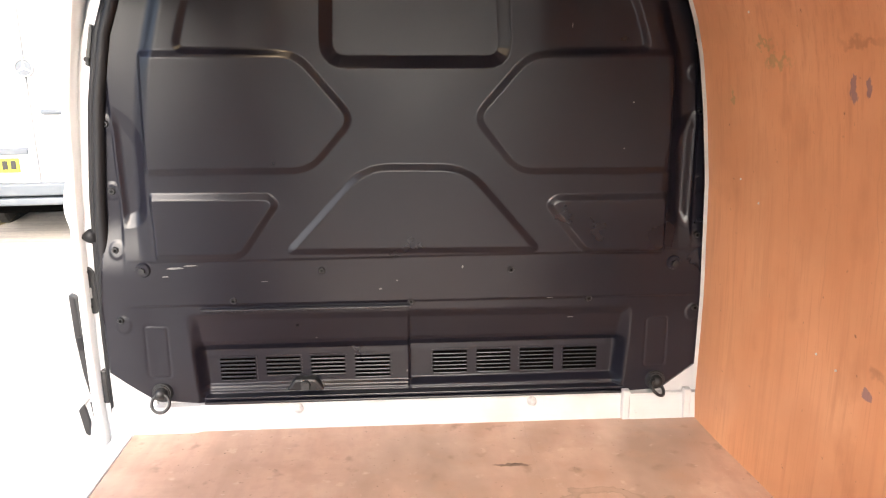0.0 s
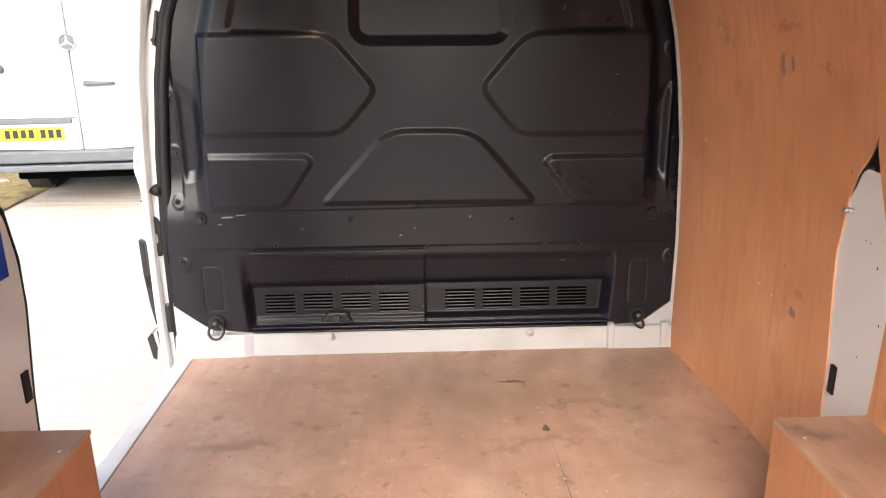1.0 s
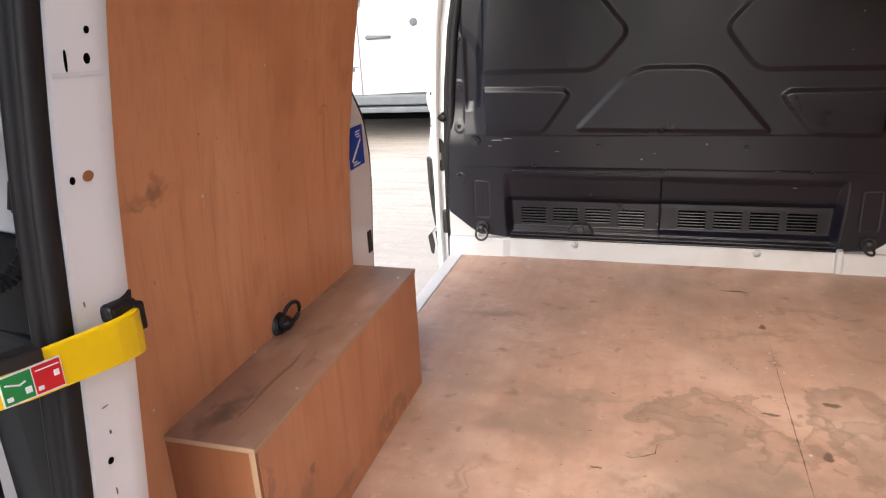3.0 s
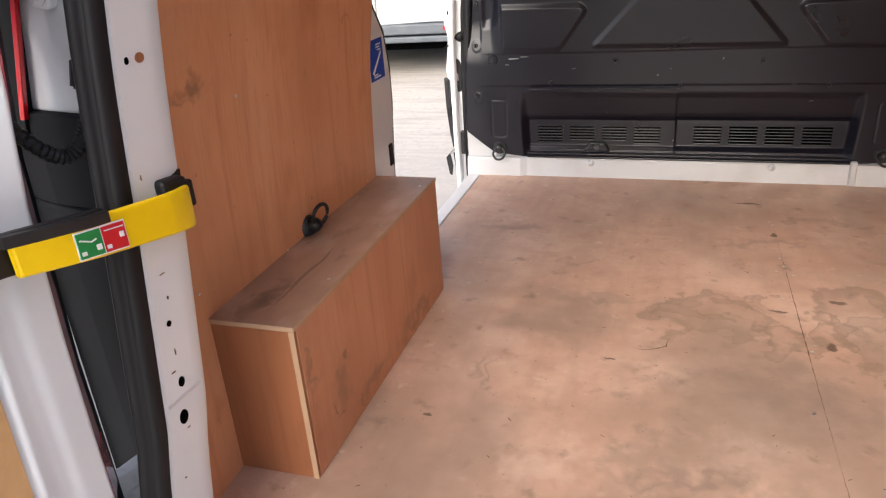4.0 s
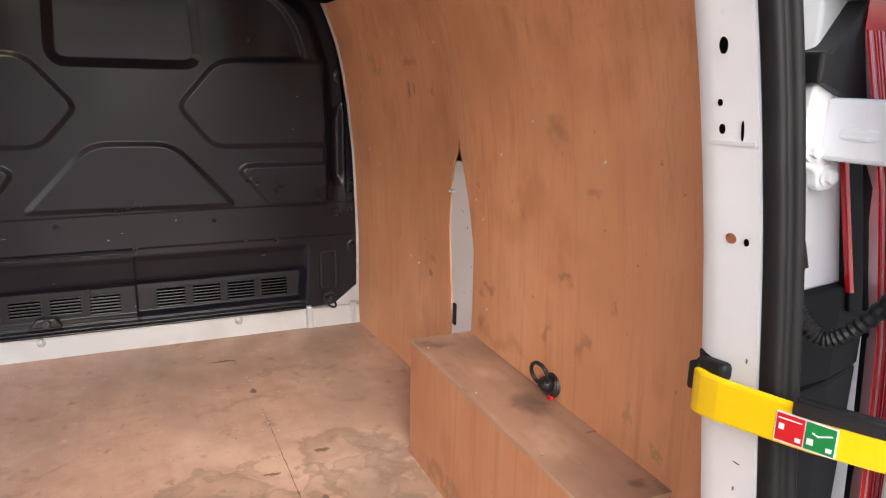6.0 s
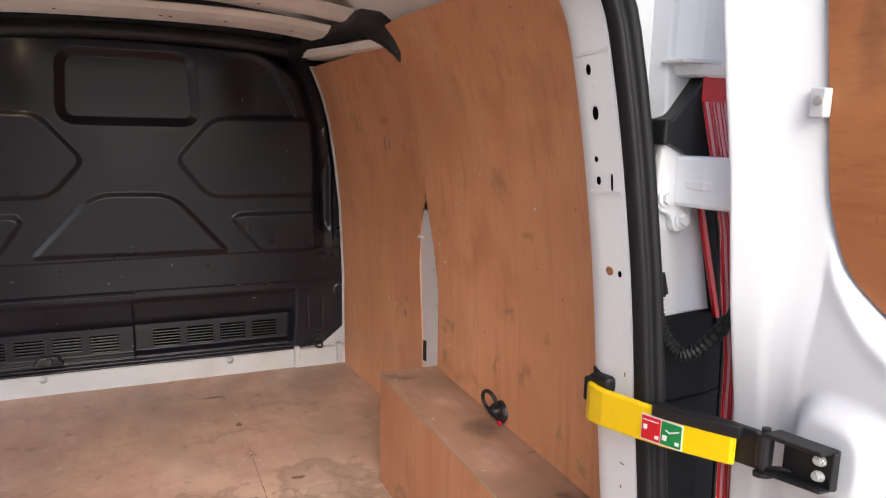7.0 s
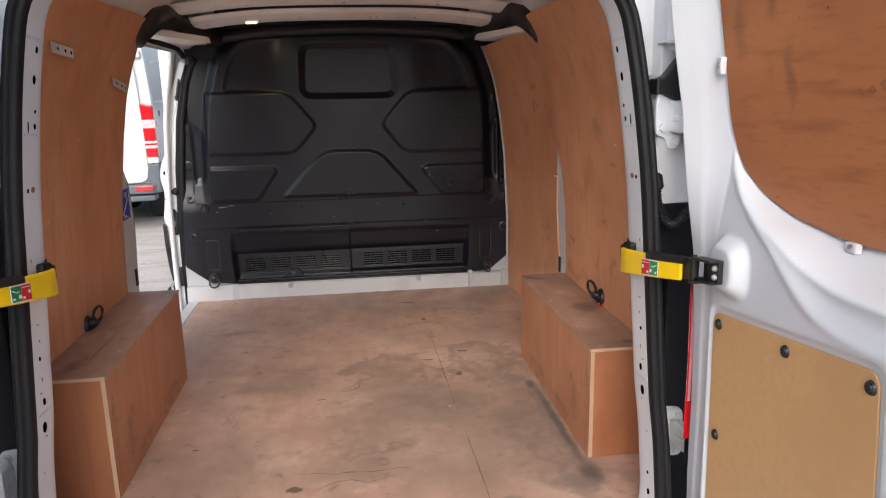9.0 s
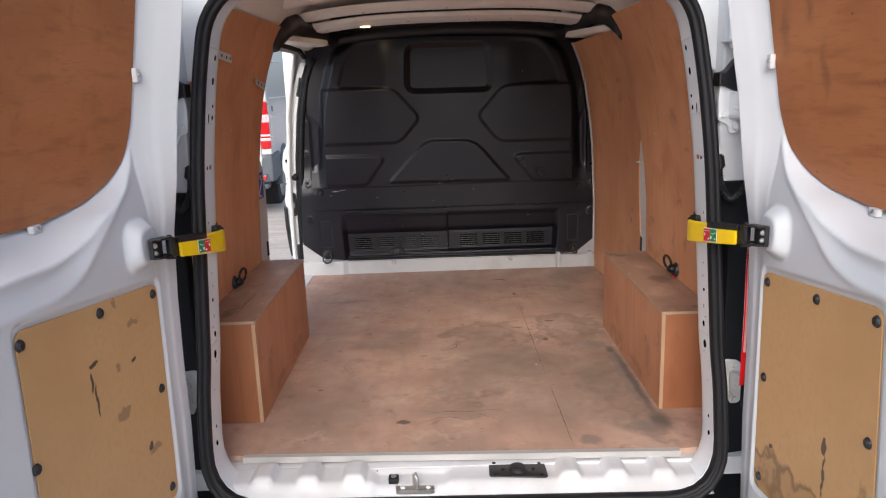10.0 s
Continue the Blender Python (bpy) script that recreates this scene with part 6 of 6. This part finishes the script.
def corner_trim(s):
    """Dark moulded trunking that runs from the bulkhead's top corner back to a drooping end."""
    tr = thing("corner_trim", (s * 0.75, -0.55, 1.38), "dark grey moulded trim in the roof corner with a drooping end", "roof trim", "roof corner trims")
    ctrl = [((0.66, 0.0, 1.415), 0.060), ((0.70, -0.15, 1.410), 0.045), ((0.715, -0.40, 1.420), 0.042), ((0.72, -0.65, 1.432), 0.042), ((0.730, -0.85, 1.428), 0.052), ((0.748, -0.99, 1.398), 0.058), ((0.766, -1.075, 1.348), 0.052), ((0.772, -1.10, 1.300), 0.036)]
    pts, rad = [], []
    for i in range(len(ctrl) - 1):
        for k in range(6):
            t = k / 6
            t2 = t * t * (3 - 2 * t)
            q = Vector(ctrl[i][0]).lerp(Vector(ctrl[i + 1][0]), t)
            pts.append(Vector((s * q.x, q.y, q.z)))
            rad.append(ctrl[i][1] * (1 - t2) + ctrl[i + 1][1] * t2)
    part("shell", tube(pts, rad, 16), PLASTIC, tr, smooth=True)
    return tr


corner_trim(1)
corner_trim(-1)
# cream bars under the trims
for s in (1, -1):
    ends = ([(0.650, 1.395), (0.80, 1.40), (0.80, 1.362), (0.662, 1.368)], [(0.722, 1.368), (0.80, 1.372), (0.80, 1.342), (0.732, 1.345)])
    b = part("header_bar", sheet(lambda u, k: (s * (ends[0][int(k) % 4][0] * (1 - u) + ends[1][int(k) % 4][0] * u), 0.0 - 0.96 * u, ends[0][int(k) % 4][1] * (1 - u) + ends[1][int(k) % 4][1] * u), [0, 0.3, 0.6, 1], [0, 1, 2, 3, 4]), CEILING_PAINT)
    tagged(b, "cream steel bar under the roof corner trim", "header bar", "header bars", kind="structure")
# padded black top edge of the bulkhead
te = thing("bulkhead_top_trim", (0, -0.02, 1.44), "black foam strip along the top of the bulkhead", "trim", kind="structure")
part("strip", tube([(x, -0.02, 1.436 - 0.03 * (x / 0.6) ** 2 - 0.04 * max(0, abs(x) - 0.5)) for x in np.linspace(-0.70, 0.70, 30)], 0.030, 10), PLASTIC, te, smooth=True)
part("upper_strip", box((-0.72, 0.0, 1.44), (0.72, 0.06, 1.60)), PLASTIC, te)

# roof lamp, lit
rl = thing("roof_lamp", (-0.428, -0.38, 1.455), "small lit interior lamp on the roof bow", "lamp")
part("base", box((-0.464, -0.400, 1.440), (-0.392, -0.360, 1.456), 0.006), PAPER, rl)
part("lens", box((-0.456, -0.396, 1.434), (-0.404, -0.364, 1.442), 0.004), LAMP_ON, rl, "glowing warm lens")
bulb = new("lamp_light", bpy.data.lights.new("lamp_light", "AREA"))
bulb.data.energy, bulb.data.size, bulb.data.color = 0.4, 0.05, (1.0, 0.75, 0.45)
bulb.matrix_world = look((-0.428, -0.38, 1.42), (-0.428, -0.38, 0))

# perforated brackets on the left lining
def bracket(y0, y1, z0, z1):
    b = thing("fixing_bracket", (-0.80, (y0 + y1) / 2, z0), "white perforated steel fixing strip on the lining", "bracket", "fixing brackets")
    a, c = Vector((-wall_x(y0, z0) + drift(y0) + 0.010, y0, z0)), Vector((-wall_x(y1, z1) + drift(y1) + 0.010, y1, z1))
    d = (c - a).normalized()
    w = d.cross(Vector((1, 0, 0))).normalized() * 0.014
    bm_ = bmesh.new()
    q = [bm_.verts.new(p) for o in (Vector((0, 0, 0)), Vector((0.003, 0, 0))) for p in (a - w + o, c - w + o, c + w + o, a + w + o)]
    for f in ((0, 1, 2, 3), (4, 5, 6, 7), (0, 1, 5, 4), (1, 2, 6, 5), (2, 3, 7, 6), (3, 0, 4, 7)):
        bm_.faces.new([q[i] for i in f])
    part("strip", bm_, WHITE_WORN, b)
    for t in (0.25, 0.6, 0.88):
        part("hole", disc(a.lerp(c, t) + Vector((0.003, 0, 0)), (1, 0, 0), 0.005, 0.002, 10), VOID, b)


bracket(-1.867, -1.707, 1.250, 1.240)
bracket(-1.305, -1.134, 1.168, 1.143)
wc = thing("wall_clip", (0.87, -0.985, 0.745), "small zinc clip at the slit in the lining", "clip")
part("body", box((0.868, -0.966, 0.740), (0.880, -0.942, 0.750), 0.003), STEEL, wc)
part("pin", disc((0.866, -0.953, 0.745), (-1, 0, 0), 0.005, 0.010, 10), STEEL, wc)

# ---- white van parked in the yard ----
PV = Matrix.Translation((-2.875, 3.72, -0.345)) @ Matrix.Rotation(radians(5), 4, "Z")
pv = new("parked_van")
pv.matrix_world = PV
tagged(pv, "white panel van parked with its rear doors shut", "van")
BASE[pv] = Vector((0, 0, 0))
prof_v = [(0.0, 0.46), (0.93, 0.46), (0.975, 0.60), (0.99, 1.0), (0.985, 1.35), (0.955, 1.75), (0.91, 2.2), (0.86, 2.40), (0.70, 2.53), (0.0, 2.58)]
prof_v = [(x * 0.915, z) for x, z in prof_v]
prof_v = prof_v + [(-x, z) for x, z in prof_v[-2:0:-1]]
prof_v = rounded(prof_v, 0.04, 3)
bmv = bmesh.new()
stations = [(0.02, 0.985, 0.0), (0.06, 1.0, 0.0), (1.5, 1.0, 0.0), (3.2, 1.0, 0.0), (4.3, 0.99, -0.0), (4.9, 0.96, -0.35), (5.6, 0.93, -1.1)]
rings = []
for y, sx, drop in stations:
    rings.append([bmv.verts.new((x * sx, y, z + drop * smooth01((z - 1.2) / 1.3))) for x, z in prof_v])
for a, b in zip(rings, rings[1:]):
    for i in range(len(a)):
        bmv.faces.new((a[i], a[(i + 1) % len(a)], b[(i + 1) % len(a)], b[i]))
bmv.faces.new(rings[0])
bmv.faces.new(rings[-1])
body = part("body", bmv, VAN_WHITE, pv, smooth=False)
dr_pts = lambda s_: rounded([(s_ * 0.006, 0.56), (s_ * 0.775, 0.58), (s_ * 0.800, 0.70), (s_ * 0.785, 1.35), (s_ * 0.745, 1.95), (s_ * 0.70, 2.32), (s_ * 0.60, 2.42), (s_ * 0.006, 2.46)], [0.01, 0.10, 0.05, 0.1, 0.1, 0.1, 0.1, 0.01])
for s in (1, -1):
    dd = part("rear_door", prism(dr_pts(s), 1, -0.025, 0.03, 0.008), VAN_WHITE, pv)
    part("swage", box((min(s * 0.01, s * 0.78), -0.029, 0.825), (max(s * 0.01, s * 0.78), -0.024, 0.835), 0.001), BUMPER if s < 0 else WHITE_WORN, dd)
    part("swage", box((min(s * 0.40, s * 0.775), -0.028, 1.185), (max(s * 0.40, s * 0.775), -0.024, 1.193), 0.001), WHITE_WORN, dd)
    for z in (1.23,):
        part("hinge_stop", disc((s * 0.555, -0.04, z), (0, -1, 0), 0.038, 0.05, 16, 0.032, 0.006), BUMPER, dd)
    for z in (1.86,):
        part("hinge", box((min(s * 0.72, s * 0.83), -0.034, z - 0.035), (max(s * 0.72, s * 0.83), 0.02, z + 0.035), 0.008), WHITE_WORN, dd)
    # the lamp wraps round the corner; bands of red and clear lens, a white foot below
    lamp = part("tail_lamp", prism(rounded([(s * 0.800, 0.835), (s * 0.912, 0.835), (s * 0.898, 1.355), (s * 0.775, 1.385)], 0.02), 1, -0.035, 0.13, 0.014), LAMP_RED, pv)
    for z0, z1, mt in ((1.130, 1.215, LAMP_CLEAR), (0.975, 1.000, LAMP_CLEAR), (0.925, 0.958, LAMP_CLEAR)):
        part("lens_band", prism([(s * 0.790, z0), (s * 0.914, z0), (s * 0.911, z1), (s * 0.786, z1)], 1, -0.040, 0.134, 0.006), mt, lamp)
    part("lamp_foot", prism([(s * 0.800, 0.775), (s * 0.908, 0.775), (s * 0.912, 0.833), (s * 0.800, 0.833)], 1, -0.030, 0.10, 0.008), VAN_WHITE, lamp)
    part("corner_bumper", prism(rounded([(s * 0.790, 0.48), (s * 0.925, 0.48), (s * 0.922, 0.772), (s * 0.830, 0.772), (s * 0.800, 0.70)], 0.02), 1, -0.09, 0.55, 0.02), BUMPER, pv)
hnd = part("handle", tube([(0.09, -0.05, 1.105), (0.10, -0.055, 1.105), (0.22, -0.06, 1.105), (0.33, -0.05, 1.105)], [0.020, 0.022, 0.016, 0.013], 10), BUMPER, pv, smooth=True)
part("handle_recess", disc((0.21, -0.024, 1.12), (0, -1, 0), 0.055, 0.004, 20), WHITE_WORN, hnd)
part("plate_strip", box((-0.80, -0.045, 0.785), (-0.06, -0.02, 0.825), 0.006), BUMPER, pv)
np_ = part("number_plate", box((-0.655, -0.036, 0.645), (-0.135, -0.026, 0.757), 0.003), PLATE, pv, "yellow plate with plain dark bars")
for k in range(7):
    x = -0.60 + k * 0.062 + (0.03 if k > 3 else 0)
    part("bar", box((x, -0.0385, 0.668), (x + 0.042, -0.0355, 0.738)), PLASTIC, np_)
em = part("emblem", disc((0.0, -0.034, 1.432), (0, -1, 0), 0.062, 0.02, 28, 0.058, 0.004), BUMPER, pv, "round grey emblem with a pale three-armed shape")
part("emblem_rim", tube([(0.062 * math.cos(a), -0.044, 1.432 + 0.062 * math.sin(a)) for a in np.linspace(0, 2 * math.pi, 32, endpoint=False)], 0.005, 6, True), STEEL, em)
for a in (90, 210, 330):
    c, s_ = math.cos(radians(a)), math.sin(radians(a))
    part("emblem_arm", prism([(-s_ * 0.010, 1.432 + c * 0.010), (s_ * 0.010, 1.432 - c * 0.010), (c * 0.06, 1.432 + s_ * 0.06)], 1, -0.048, -0.043), PAPER, em)
bp = part("bumper", prism(rounded([(-0.93, 0.25), (-0.93, 0.0), (-0.86, -0.12), (0.86, -0.12), (0.93, 0.0), (0.93, 0.25)], 0.08), 2, 0.47, 0.565, 0.015), BUMPER, pv)
part("bumper_step", prism(rounded([(-0.86, 0.1), (-0.86, -0.14), (0.86, -0.14), (0.86, 0.1)], 0.06), 2, 0.40, 0.455, 0.012), BUMPER, bp)
for s in (1, -1):
    part("reflector", box((s * 0.76 - 0.085, -0.13, 0.505), (s * 0.76 + 0.085, -0.112, 0.55), 0.006), LAMP_RED, bp)
    for y in (1.05, 4.6):
        whl = part("wheel", tube([(s * 0.85, y, 0.35), (s * 0.835, y, 0.35), (s * 0.65, y, 0.35), (s * 0.635, y, 0.35)], [0.32, 0.345, 0.345, 0.32], 36), TYRE, pv)
        part("rim", disc((s * 0.845, y, 0.35), (s, 0, 0), 0.215, 0.03, 28, 0.19, 0.006), STEEL, whl)
        part("wheel_arch", tube([(s * 0.875, y + 0.43 * math.cos(a), 0.36 + 0.43 * math.sin(a)) for a in np.linspace(0, math.pi, 20)], 0.045, 8), BUMPER, pv, smooth=True)
    part("side_moulding", box((s * 0.905 - 0.012, 1.55, 0.62), (s * 0.905 + 0.012, 4.0, 0.78), 0.008), BUMPER, pv)
    part("side_groove", box((s * 0.890 - 0.014, 0.18, 1.385), (s * 0.890 + 0.014, 4.2, 1.400), 0.003), PAPER, pv)
    part("side_groove", box((s * 0.903 - 0.012, 0.18, 1.175), (s * 0.903 + 0.012, 4.2, 1.185), 0.003), WHITE_WORN, pv)
    part("side_crease", tube([(s * (0.862 + 0.012 * math.cos(y * 1.3)), y, 1.78 + 0.05 * math.sin(y * 0.9)) for y in np.linspace(0.25, 4.1, 16)], 0.014, 8), VAN_WHITE, pv, smooth=True)
    part("cab_window", prism([(4.25, 1.40), (5.2, 1.40), (4.85, 1.95), (4.25, 2.0)], 0, min(s * 0.82, s * 0.885), max(s * 0.82, s * 0.885)), GLASS, pv)
    part("side_marker", box((s * 0.897 - 0.006, 0.30, 1.24), (s * 0.897 + 0.012, 0.36, 1.30), 0.004), BUMPER, pv)
part("underbody", box((-0.62, 0.1, 0.30), (0.62, 5.2, 0.47), 0.02), VOID, pv)
